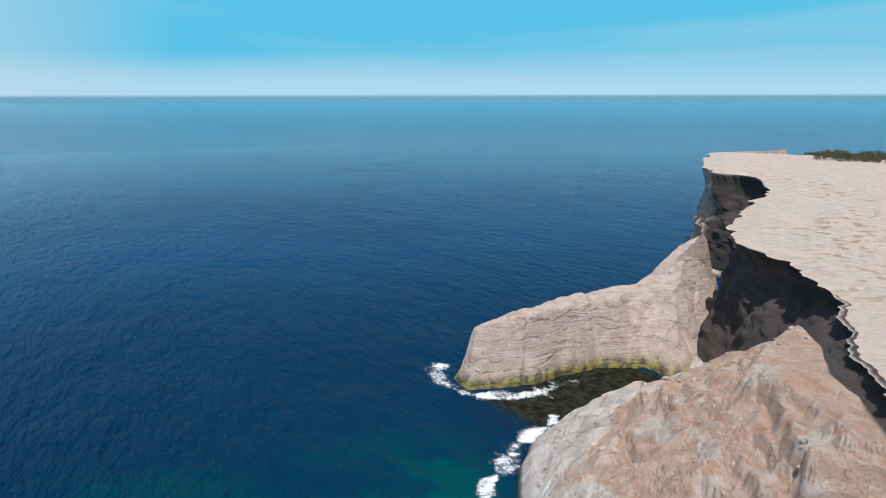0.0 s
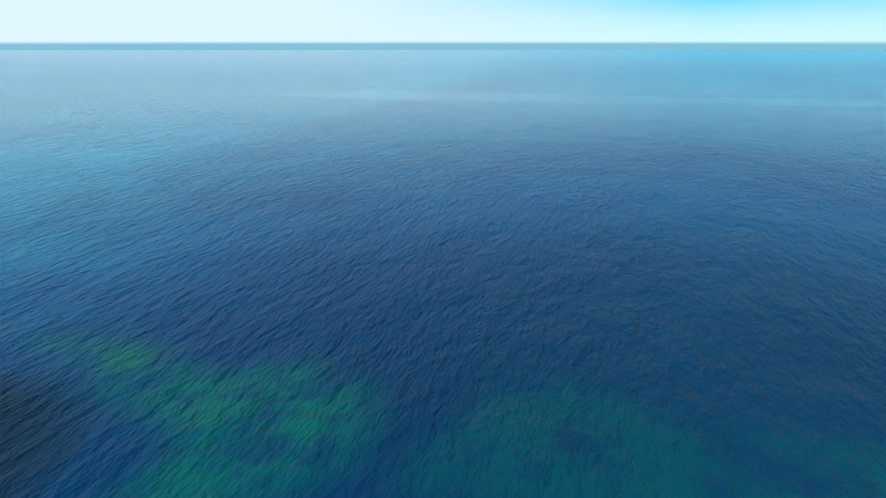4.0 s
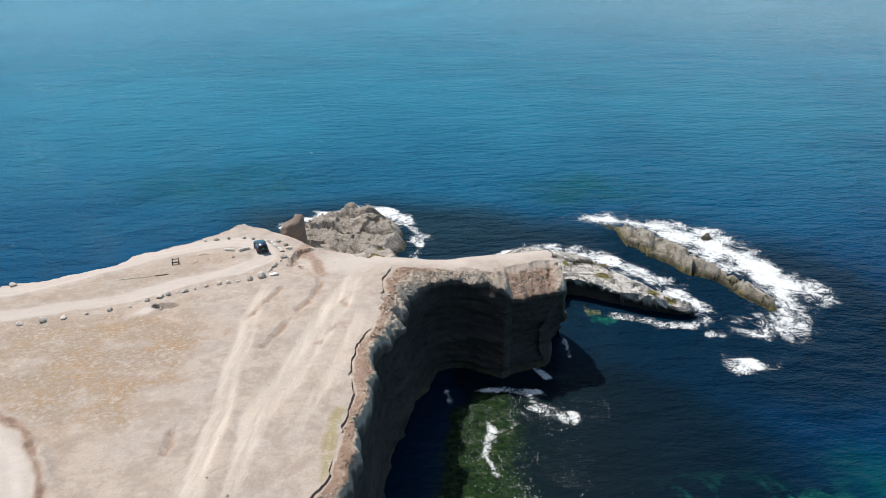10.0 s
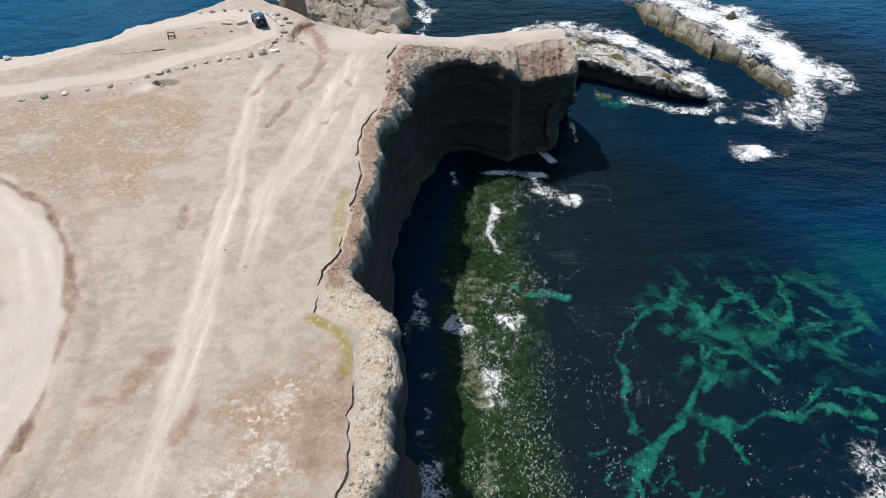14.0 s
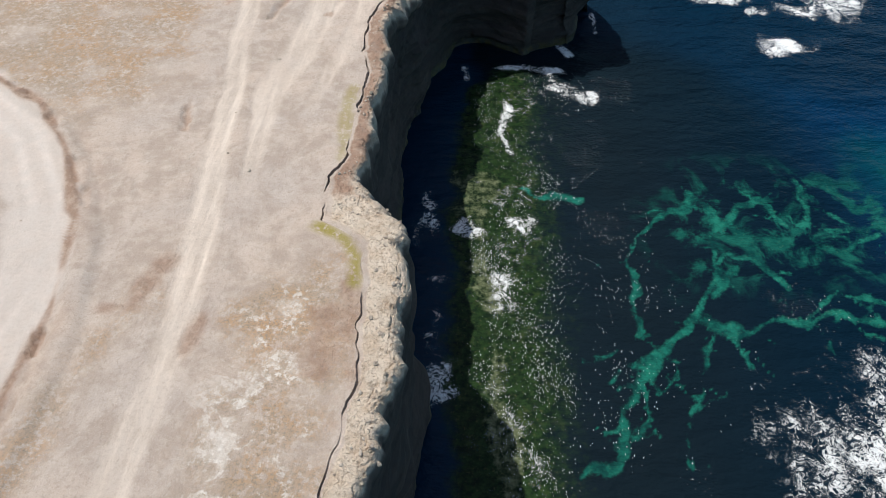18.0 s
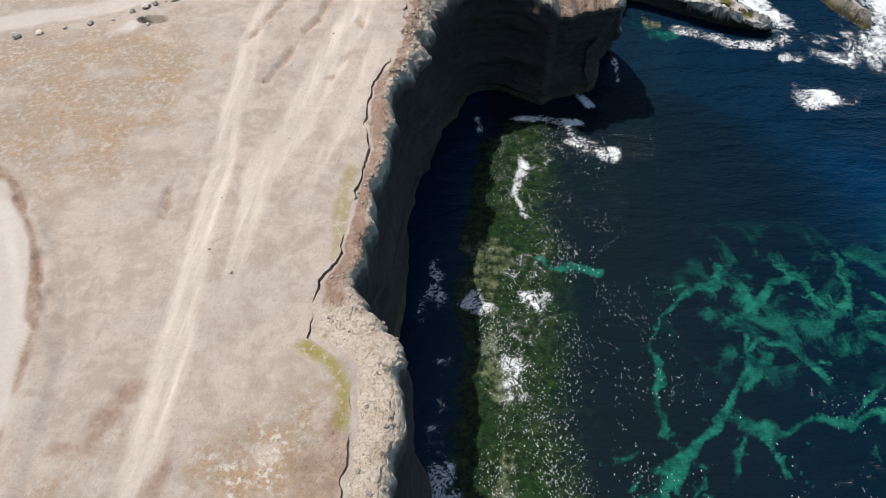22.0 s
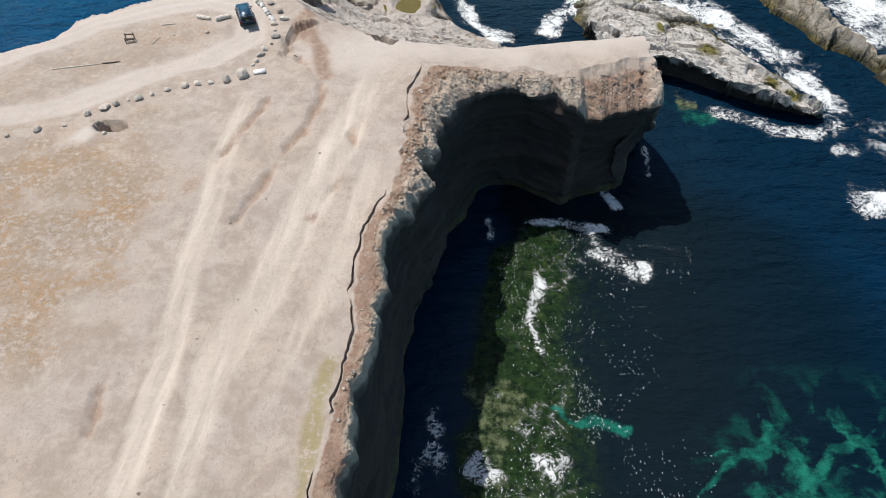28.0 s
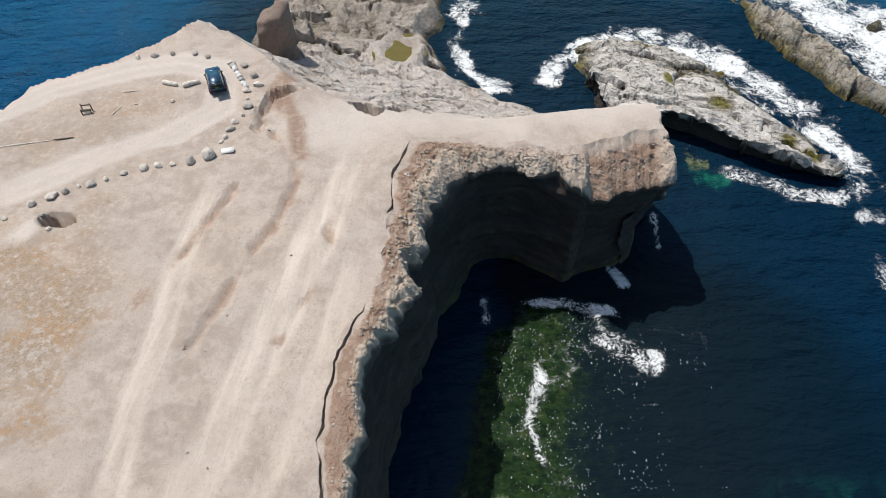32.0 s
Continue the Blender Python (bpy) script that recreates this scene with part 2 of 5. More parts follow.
def ground_material():
    """Sandy headland: bare soil, tyre tracks, dry grass, red earth, rock and tide-line algae."""
    n = Nodes("headland_ground")
    big, mid, fine = n.noise(0.12, 5), n.noise(0.9, 6, 0.6), n.noise(7.0, 6, 0.65)
    speck, grit, blot = n.noise(3.4, 8, 0.75), n.noise(19.0, 4, 0.7), n.noise(0.33, 7, 0.66, distort=0.5)
    soil = n.mix(n.ramp(big, 0.35, 0.65), (0.475, 0.39, 0.325), (0.425, 0.365, 0.32))
    soil = n.mix(n.ramp(blot, 0.42, 0.60, 0, 0.8), soil, (0.345, 0.28, 0.23))
    soil = n.mix(n.ramp(mid, 0.42, 0.7, 0, 0.5), soil, (0.54, 0.475, 0.415))
    soil = n.mix(n.ramp(speck, 0.50, 0.66, 0, 0.55), soil, (0.29, 0.235, 0.19))
    soil = n.mix(n.ramp(fine, 0.54, 0.72, 0, 0.6), soil, (0.30, 0.245, 0.20))
    soil = n.mix(n.ramp(grit, 0.5, 0.70, 0, 0.42), soil, (0.68, 0.61, 0.54))
    white = n.ramp(n.noise(0.42, 6, 0.62, distort=0.8), 0.50, 0.56)
    soil = n.mix(n.math("MULTIPLY", n.mark("white"), n.math("MULTIPLY", white, n.ramp(speck, 0.35, 0.6, 1.0, 0.55))), soil, (0.66, 0.625, 0.575))
    grass_n = n.noise(2.2, 7, 0.72)
    grass = n.mix(n.ramp(n.noise(0.22, 6, 0.65), 0.42, 0.62), (0.36, 0.275, 0.20), (0.41, 0.265, 0.155))
    grass = n.mix(n.ramp(fine, 0.45, 0.62), grass, (0.27, 0.225, 0.17))
    grass = n.mix(n.ramp(n.noise(4.5, 5, 0.7), 0.56, 0.66, 0, 0.8), grass, (0.19, 0.16, 0.12))
    tuft = n.math("MULTIPLY", n.ramp(grass_n, 0.40, 0.52), n.ramp(n.noise(0.28, 6, 0.65), 0.38, 0.54, 0.3, 1.0))
    col = n.mix(n.math("MULTIPLY", n.mark("grass"), tuft), soil, grass)
    streak = n.noise(0.45, 5, 0.6, stretch=(2.6, 0.14, 1.0, 8))
    track = n.mix(n.ramp(streak, 0.35, 0.65), (0.67, 0.585, 0.50), (0.60, 0.525, 0.45))
    col = n.mix(n.math("MULTIPLY", n.mark("track"), n.ramp(n.math("ADD", streak, n.math("MULTIPLY", speck, 0.5)), 0.5, 0.95, 1.0, 0.4)), col, track)
    road = n.mix(n.ramp(mid, 0.35, 0.65), (0.63, 0.565, 0.51), (0.57, 0.52, 0.475))
    col = n.mix(n.math("MULTIPLY", n.mark("road"), n.ramp(speck, 0.25, 0.6, 1.0, 0.75)), col, road)
    red = n.mix(n.ramp(mid, 0.4, 0.62), (0.33, 0.205, 0.14), (0.46, 0.34, 0.26))
    red = n.mix(n.ramp(speck, 0.48, 0.64, 0, 0.55), red, (0.25, 0.165, 0.12))
    red = n.mix(n.ramp(grit, 0.56, 0.7, 0, 0.5), red, (0.60, 0.50, 0.42))
    col = n.mix(n.math("MULTIPLY", n.mark("red"), n.ramp(mid, 0.3, 0.5, 0.6, 1.0)), col, red)
    pale = n.mix(n.ramp(mid, 0.35, 0.6), (0.60, 0.485, 0.37), (0.68, 0.585, 0.475))
    pale = n.mix(n.ramp(n.noise(1.4, 7, 0.7), 0.52, 0.66, 0, 0.6), pale, (0.44, 0.335, 0.235))
    pale = n.mix(n.ramp(speck, 0.50, 0.64, 0, 0.7), pale, (0.34, 0.27, 0.20))
    col = n.mix(n.mark("pale"), col, pale)
    patch = n.ramp(n.noise(0.42, 5, 0.55), 0.55, 0.59)
    col = n.mix(n.math("MULTIPLY", n.mark("scrub"), n.math("MULTIPLY", patch, n.ramp(n.noise(0.035, 3), 0.36, 0.52))), col, n.mix(fine, (0.27, 0.20, 0.13), (0.36, 0.28, 0.19)))
    olive = n.mix(fine, (0.22, 0.19, 0.04), (0.34, 0.28, 0.09))
    col = n.mix(n.math("MULTIPLY", n.mark("olive"), n.ramp(grass_n, 0.38, 0.5)), col, olive)
    strata = n.noise(0.55, 8, 0.72, distort=0.6, stretch=(0.5, 1.3, 1.6, 35))
    clay = n.mix(n.ramp(strata, 0.38, 0.60), (0.50, 0.30, 0.20), (0.56, 0.42, 0.33))
    clay = n.mix(n.ramp(speck, 0.50, 0.66, 0, 0.6), clay, (0.32, 0.19, 0.125))
    clay = n.mix(n.ramp(n.noise(0.13, 6, 0.65), 0.54, 0.62, 0, 0.8), clay, (0.60, 0.52, 0.455))
    col = n.mix(n.mark("clay"), col, clay)
    rock_a, rock_b = n.noise(0.35, 6, 0.6), n.noise(3.0, 8, 0.7)
    net, net_s = n.joints(0.42, 0.8), n.joints(1.9, 0.7)
    rock = n.mix(n.ramp(rock_a, 0.35, 0.65), (0.68, 0.62, 0.565), (0.58, 0.525, 0.475))
    rock = n.mix(n.ramp(rock_b, 0.54, 0.70, 0, 0.5), rock, (0.30, 0.25, 0.215))
    rock = n.mix(n.ramp(n.noise(0.18, 4), 0.52, 0.68, 0, 0.5), rock, (0.46, 0.345, 0.27))
    rock = n.mix(n.math("MULTIPLY", n.mark("dark"), n.ramp(mid, 0.3, 0.6, 1.0, 0.55)), rock, n.mix(n.ramp(speck, 0.4, 0.6), (0.34, 0.29, 0.22), (0.20, 0.17, 0.13)))
    crack = n.math("MULTIPLY", n.ramp(net, 0.0, 0.022, 1.0, 0.0), n.ramp(rock_a, 0.50, 0.62))
    rock = n.mix(n.math("MULTIPLY", crack, 0.6), rock, (0.16, 0.13, 0.11))
    col = n.mix(n.mark("rock"), col, rock)
    # near-black colour puts the cliffs' shade into the rock of the sea faces
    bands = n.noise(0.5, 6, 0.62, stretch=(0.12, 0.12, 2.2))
    shaded_face = n.mix(n.ramp(bands, 0.40, 0.62), (0.050, 0.040, 0.036), (0.080, 0.063, 0.054))
    shaded_face = n.mix(n.ramp(rock_b, 0.45, 0.7, 0, 0.7), shaded_face, (0.036, 0.030, 0.027))
    col = n.mix(n.mark("shaded_face"), col, shaded_face)
    wet = n.ramp(n.math("ADD", n.axis(2), n.math("MULTIPLY", rock_b, -1.6)), -0.6, 0.7, 1.0, 0.0)
    col = n.mix(wet, col, n.mix(n.ramp(mid, 0.4, 0.6), (0.10, 0.085, 0.03), (0.045, 0.042, 0.035)))
    stony = n.math("MAXIMUM", n.math("MAXIMUM", n.mark("rock"), n.mark("pale")), n.mark("red"))
    stony = n.math("MAXIMUM", stony, n.mark("clay"))
    groove = n.noise(1.6, 6, 0.68, stretch=(2.4, 0.16, 1.0, 8))
    nb = n.bump(speck, 0.5, 0.18)
    nb = n.bump(groove, 0.35, 0.12, nb)
    nb = n.bump(strata, n.math("MULTIPLY", n.math("MAXIMUM", n.mark("clay"), n.mark("rock")), 0.8), 0.9, nb)
    nb = n.bump(rock_b, n.math("ADD", 0.35, n.math("MULTIPLY", stony, 0.65)), 0.26, nb)
    nb = n.bump(n.ramp(net_s, 0.0, 0.12), n.math("MULTIPLY", stony, 0.5), 0.14, nb)
    nb = n.bump(n.ramp(net, 0.0, 0.05), n.math("MULTIPLY", n.mark("rock"), n.ramp(rock_a, 0.48, 0.6)), 0.22, nb)
    nb = n.bump(grit, 0.6, 0.05, nb)
    return n.done(col, n.ramp(wet, 0.0, 1.0, 0.92, 0.45), nb)


def rock_material(name, light, dark, warm, algae=1.4, bed=(0.35, 1.7, 2.0, -40), weed=(0.16, 0.13, 0.035), net_scale=0.5, cracked=1.0):
    """Weathered shore rock with bedding streaks, cracks and algae near the tide line."""
    n = Nodes(name)
    a, b = n.noise(0.45, 7, 0.62), n.noise(3.2, 8, 0.7)
    streak = n.noise(0.7, 7, 0.7, stretch=bed)
    net, net_s = n.joints(net_scale, 0.7, bed), n.joints(net_scale * 3.6, 0.7, bed)
    col = n.mix(n.ramp(a, 0.35, 0.65), light, dark)
    col = n.mix(n.ramp(streak, 0.5, 0.66, 0, 0.5), col, warm)
    col = n.mix(n.ramp(b, 0.52, 0.66, 0, 0.6), col, tuple(0.45 * c for c in dark))
    crack = n.math("MULTIPLY", n.ramp(net, 0.0, 0.03, 1.0, 0.0), n.ramp(a, 0.46, 0.58))
    col = n.mix(n.math("MULTIPLY", crack, 0.45 * cracked), col, tuple(0.35 * c for c in dark))
    tall = n.math("ADD", n.axis(2), n.math("MULTIPLY", b, -2.4))
    wet = n.ramp(tall, -0.9, algae - 0.6, 1.0, 0.0)
    moss = n.mix(n.ramp(a, 0.4, 0.6), weed, (0.06, 0.055, 0.03))
    col = n.mix(wet, col, moss)
    col = n.mix(n.mark("moss"), col, n.mix(b, (0.12, 0.115, 0.025), (0.24, 0.21, 0.05)))
    # the overhang's shade, painted near-black into the rock colour
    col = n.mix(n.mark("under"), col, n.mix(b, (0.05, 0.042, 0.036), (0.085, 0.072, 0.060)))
    nb = n.bump(streak, 0.8, 0.45)
    nb = n.bump(n.ramp(net, 0.0, 0.06), n.ramp(a, 0.38, 0.52, 0.0, cracked), 0.4, nb)
    nb = n.bump(n.ramp(net_s, 0.0, 0.10), 0.45 * cracked, 0.12, nb)
    nb = n.bump(b, 0.9, 0.24, nb)
    return n.done(col, n.ramp(wet, 0.0, 1.0, 0.9, 0.4), nb)


def sea_material():
    """Deep blue water over a dark sea bed, turquoise where sand shows through."""
    n = Nodes("sea_water")
    big = n.noise(0.006, 4, 0.5)
    col = n.mix(n.ramp(big, 0.35, 0.65), (0.0003, 0.036, 0.112), (0.0004, 0.050, 0.138))
    # shelf lightens the water colour in place of distant haze and sky glare
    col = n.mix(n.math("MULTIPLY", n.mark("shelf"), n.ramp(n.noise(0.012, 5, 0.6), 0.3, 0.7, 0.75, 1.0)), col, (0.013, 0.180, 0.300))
    col = n.mix(n.mark("kelp"), col, n.mix(n.ramp(n.axis(0), 16.0, 42.0), n.mix(n.noise(0.12, 6), (0.0045, 0.0095, 0.0115), (0.0080, 0.0130, 0.0140)), (0.0022, 0.0100, 0.0175)))
    green = n.mix(n.noise(0.15, 5), (0.0004, 0.046, 0.050), (0.0008, 0.082, 0.080))
    col = n.mix(n.math("MULTIPLY", n.mark("sand"), n.ramp(n.noise(0.07, 8, 0.66), 0.38, 0.54, 0.25, 1.0)), col, green)
    fine, blot = n.noise(1.1, 7, 0.7), n.noise(0.5, 6, 0.65)

    def edged(name, lo, hi, soft):
        return n.ramp(n.math("ADD", n.mark(name), n.math("MULTIPLY", n.math("SUBTRACT", fine, 0.5), soft)), lo, hi)
    reef = n.mix(n.ramp(fine, 0.35, 0.65), (0.0065, 0.015, 0.0080), (0.020, 0.044, 0.015))
    reef = n.mix(n.ramp(blot, 0.52, 0.68, 0, 0.6), reef, (0.045, 0.068, 0.020))
    reef = n.mix(n.ramp(n.noise(2.6, 5, 0.7), 0.56, 0.68, 0, 0.55), reef, (0.080, 0.085, 0.034))
    col = n.mix(edged("reef", 0.12, 1.05, 0.9), col, reef)
    col = n.mix(edged("brown", 0.3, 0.8, 0.8), col, n.mix(n.ramp(blot, 0.4, 0.6), (0.012, 0.012, 0.009), (0.030, 0.036, 0.024)))
    weed = n.mix(n.ramp(blot, 0.3, 0.7), (0.004, 0.070, 0.058), (0.014, 0.155, 0.112))
    weed = n.mix(n.ramp(n.noise(2.4, 6, 0.7), 0.54, 0.70, 0, 0.6), weed, (0.055, 0.18, 0.12))
    hair = n.noise(1.5, 9, 0.75, distort=0.8)
    lines = n.math("MULTIPLY", n.ramp(n.math("ADD", n.mark("vein"), n.math("MULTIPLY", n.math("SUBTRACT", hair, 0.5), 1.7)), 0.25, 0.95), n.ramp(blot, 0.34, 0.60, 0.45, 1.0))
    cloudy = n.math("MULTIPLY", n.mark("web"), n.ramp(n.noise(0.20, 7, 0.62, distort=0.5), 0.48, 0.62, 0.0, 0.7))
    col = n.mix(n.math("MAXIMUM", lines, cloudy), col, weed)
    stone = n.mix(n.ramp(fine, 0.35, 0.65), (0.06, 0.08, 0.038), (0.16, 0.18, 0.105))
    col = n.mix(edged("pale", 0.35, 0.75, 1.0), col, stone)
    swell = n.noise(0.045, 3, 0.5, stretch=(0.7, 1.3, 1.0, 24))
    wave = n.noise(0.22, 4, 0.6, stretch=(0.6, 1.4, 1.0, -24))
    chop = n.noise(0.62, 4, 0.62, stretch=(0.75, 1.3, 1.0, -12), distort=0.3)
    ripple = n.noise(2.3, 4, 0.6)
    out = n.t.nodes.new("ShaderNodeVectorMath")
    out.operation = "LENGTH"
    n.t.links.new(n.co, out.inputs[0])
    far = out.outputs["Value"]
    h = n.math("ADD", n.math("MULTIPLY", swell, 2.0), n.math("MULTIPLY", wave, 1.35))
    h = n.math("ADD", h, n.math("MULTIPLY", chop, 0.36))
    h = n.math("ADD", h, n.math("MULTIPLY", ripple, 0.06))
    lee = n.math("MULTIPLY", n.ramp(far, 500.0, 3500.0, 1.1, 0.7), n.ramp(far, 45.0, 130.0, 0.40, 1.0))
    slick = n.ramp(n.noise(0.0045, 5, 0.6, stretch=(1.0, 0.35, 1.0, 62), distort=0.8), 0.56, 0.63)
    lee = n.math("MULTIPLY", lee, n.math("SUBTRACT", 1.0, n.math("MULTIPLY", slick, n.ramp(far, 350.0, 800.0, 0.0, 0.45))))
    film = n.bump(h, lee, 1.0)
    n.put(n.ramp(far, 70.0, 800.0, 0.22, 0.95), n.bsdf.inputs["Coat Weight"])
    n.put(1.333, n.bsdf.inputs["Coat IOR"])
    n.put(n.ramp(far, 80.0, 1400.0, 0.07, 0.16), n.bsdf.inputs["Coat Roughness"])
    n.t.links.new(film, n.bsdf.inputs["Coat Normal"])
    deep = n.bump(h, lee, 2.2)
    return n.done(col, 0.4, deep, ior=1.333, spec=0.0)


GROUND = ground_material()
ROCK_GREY = rock_material("shore_rock_grey", (0.70, 0.67, 0.63), (0.56, 0.53, 0.49), (0.47, 0.41, 0.34))
ROCK_TAN = rock_material("reef_rock_tan", (0.55, 0.50, 0.43), (0.42, 0.37, 0.30), (0.38, 0.29, 0.19), 1.7)
ROCK_EAST = rock_material("headland_rock_pink", (0.53, 0.44, 0.375), (0.43, 0.34, 0.285), (0.36, 0.25, 0.19), 3.0, (0.16, 0.16, 1.5, 0), (0.27, 0.23, 0.05), 0.2, 0.55)
SEA = sea_material()
RUBBLE = rock_material("loose_stone", (0.60, 0.53, 0.45), (0.46, 0.39, 0.32), (0.42, 0.29, 0.20), 0.6)


# ---- plan of the west headland ----
RIM = [(-9.5, -60, 1.2), (-8.5, -20, 1.2), (-7.5, 2, 1.2), (-6.9, 10, 1.2), (-6.2, 13, 1.2), (-5.6, 17, 1.2), (-6.2, 21, 1.2), (-6.2, 24.5, 1.2),
       (-6.6, 28, 1.2), (-9.9, 30.2, 1.2), (-9.7, 35, 1.4), (-8.6, 40.5, 1.5), (-8.9, 46, 1.5), (-8.6, 49.4, 1.5),
       (-9.5, 54.5, 1.6), (-9.6, 59.6, 1.8), (-8.3, 63, 2.4), (-7.8, 71, 3.8), (-8.1, 78.6, 3.2), (-7.0, 83.5, 2.6),
       (-2.9, 84.3, 1.8), (1.9, 84.2, 1.6), (6.2, 84.7, 2.4), (9.5, 85.4, 3.0), (16.5, 88.4, 3.0), (18.6, 92.4, 1.2)]
LIP = [(-7.5, -60), (-6.8, -20), (-5.8, 2), (-4.7, 10.5), (-4.0, 13), (-3.2, 16.5), (-3.2, 20), (-3.0, 24), (-3.2, 29), (-4.6, 31.8), (-7.1, 34.8),
       (-7.0, 40), (-7.1, 45), (-7.1, 50), (-7.0, 55), (-7.3, 60), (-6.6, 63.5), (-4.6, 69.5), (-4.2, 76), (-2.5, 81.5),
       (-0.5, 82.8), (3.5, 83), (7.3, 81.6), (10.0, 80.6), (16.9, 83.6), (19.2, 90.5)]
COAST = [(-400, -100), (-200, 20), (-120, 55), (-80, 72), (-62, 80.5), (-56, 83.5), (-52, 87), (-49, 91), (-44, 95.5), (-40.5, 99.5), (-39, 103),
         (-36, 108), (-37, 125), (-33, 141), (-28, 146), (-22, 150), (-13, 147.5), (-5.7, 131), (-8, 124.5), (-5, 118),
         (-1.5, 114.5), (3, 112), (10, 106.5), (17, 100), (20, 93), (20, 80), (12, 40), (12, -100)]
TRACKS = [([(-20, -18.6, 1.2), (12, -17.9, 1.15), (20, -17.4, 1.1), (30, -18.3, 1.2), (38, -19.4, 1.0), (48, -20.3, 0.95), (55, -21.8, 0.9), (60, -22.0, 1.0), (65, -22.8, 1.1), (70, -23.0, 1.0), (76, -23.4, 0.5)], 1.0),
          ([(34, -16.0, 0.6), (41, -16.5, 0.9), (46, -17.0, 1.3), (51, -15.9, 1.7), (56, -15.1, 1.7), (62, -14.2, 1.6), (68, -13.5, 1.6), (74, -12.6, 1.5), (80, -11.4, 1.8)], 1.0),
          ([(44, -12.8, 0.5), (52, -11.5, 0.7), (56, -10.7, 0.8), (62, -10.2, 0.8), (69, -9.8, 0.7)], 0.7)]
ROAD_UP = [(-70, 72), (-57, 76), (-47.5, 84.7), (-44, 89), (-38, 92.6), (-33, 94.4), (-29, 93.5)]
ROAD_LOW = [(-70, 60), (-55, 67.5), (-41, 73), (-34.5, 79), (-29.5, 82.3), (-26.4, 86.5), (-27.2, 91), (-29.5, 93.6)]
ROAD_BEND = [(-60, 48), (-44, 47), (-36, 40), (-31, 32), (-28.5, 24), (-28.5, 15), (-31, 5)]


RUTS = [[(-43, 49), (-35.8, 43.9), (-31, 37.1), (-27.6, 31.5)], [(-26, 20), (-25.6, 16), (-25.9, 11)], [(-23.8, 47.5), (-23.4, 43.5), (-22.8, 40.5)],
        [(-21.1, 84.3), (-18.6, 81.1), (-16.2, 77.3), (-16.2, 75.1), (-16.6, 71.7), (-18, 66), (-19.6, 58)], [(-11.2, 74.1), (-12.5, 71.3), (-11.6, 68.9), (-12.3, 65.4), (-13.6, 60)],
        [(-21.4, 83.6), (-21.9, 86.4), (-21.8, 88.8), (-20.6, 90.2), (-19, 90.7)], [(-21, 76), (-22.4, 70), (-24.6, 62)]]


def plateau(x, y):
    p = np.where(y > 0, 25.3 + 0.024 * np.maximum(x, -60) - 0.0843 * y, 25.3 - 0.05 * y)
    return np.clip(p, 8, 60)


def height(x, y):
    """Height of the west headland's upper surface, and how rocky it is."""
    x, y = np.asarray(x, float), np.asarray(y, float)
    base = plateau(x, np.minimum(y, 110)) - 1.3 * smooth(-10, 2, x) * smooth(70, 84, y)
    brk = np.interp(x, [-45, -30, -24, -20, -14, -8, 0, 10, 18], [103, 101, 96, 91.5, 88.5, 87, 88, 91, 93])
    foot = np.interp(x, [-40, -25, -8, 0, 10, 18], [119, 118, 117, 112, 107, 101])
    t = np.clip((y - brk) / (foot - brk), 0, 1)
    z = base * (1 - t) + 1.9 * t - 0.6 * np.sin(t * math.pi)
    rocky = smooth(-0.02, 0.22, t) * smooth(84, 90, y)
    lump = ridged(x, y, size=7.0, octaves=5, gain=0.55) - 0.55
    wx, wy = x + 1.6 * fbm(x, y, size=5, octaves=3), y + 1.6 * fbm(x + 60, y, size=5, octaves=3)
    gap, own = cells(wx, wy * 1.5, 6.0, 3)
    gap_s, own_s = cells(wx * 1.3, wy, 1.9, 5)
    wild = smooth(100, 122, y)
    z = z + rocky * (lump * (0.2 + 0.9 * wild) + (0.5 + 1.3 * wild) * (own - 0.5) - (0.9 + 0.5 * wild) * smooth(0.10, 0.0, gap) * smooth(0.35, 0.6, vnoise(x / 7, y / 7)) + (0.12 + 0.4 * wild) * (own_s - 0.5) - 0.25 * smooth(0.12, 0.0, gap_s) + 0.2 * fbm(x, y, size=1.3, octaves=3))
    z = z - 2.4 * smooth(1.3, 0.6, away(x, y, [(-13.2, 89.0), (-11.4, 88.0), (-9.6, 89.0), (-9.2, 91.6)]) + 0.8 * fbm(x, y, size=2.0, octaves=4))
    knob = smooth(0.5, 0.72, vnoise(x / 5.5 + 3, y / 4.5)) * smooth(120, 132, y)
    z = z + 1.9 * np.exp(-(((x + 18) / 10) ** 2 + ((y - 141) / 6) ** 2)) * (0.5 + 0.9 * vnoise(x / 2.5, y / 2.5)) * 0.7 + 0.8 * knob
    z = z + 2.2 * np.exp(-(((x + 22) / 3) ** 2 + ((y - 110) / 3) ** 2))
    z = z + 2.4 * np.exp(-(((x + 34) / 2.8) ** 2 + ((y - 104.5) / 2.2) ** 2)) * (0.7 + 0.5 * vnoise(x, y))
    pool = np.hypot((x + 13.4) / 2.5, (y - 119) / 2.9) + 0.30 * fbm(x, y, size=2.5, octaves=3)
    z = np.where(pool < 2.0, z + (1.7 + 0.75 * pool ** 2 - z) * smooth(2.0, 1.1, pool), z)
    d = depth_in(x, y, COAST) + 1.2 * fbm(x, y, size=6, octaves=3)
    west = smooth(-28, -40, x) * smooth(104, 98, y)
    d = d + 4.4 * west
    steep = np.where(y > 104, 1.1, 4.5 - 2.2 * west)
    z = np.minimum(z, -1.2 + np.maximum(d, -6) * steep + 0.25 * lump)
    z = z + (1 - rocky) * (0.10 * fbm(x, y, size=4, octaves=4) + 0.25 * fbm(x, y, size=18, octaves=2))
    return z, rocky


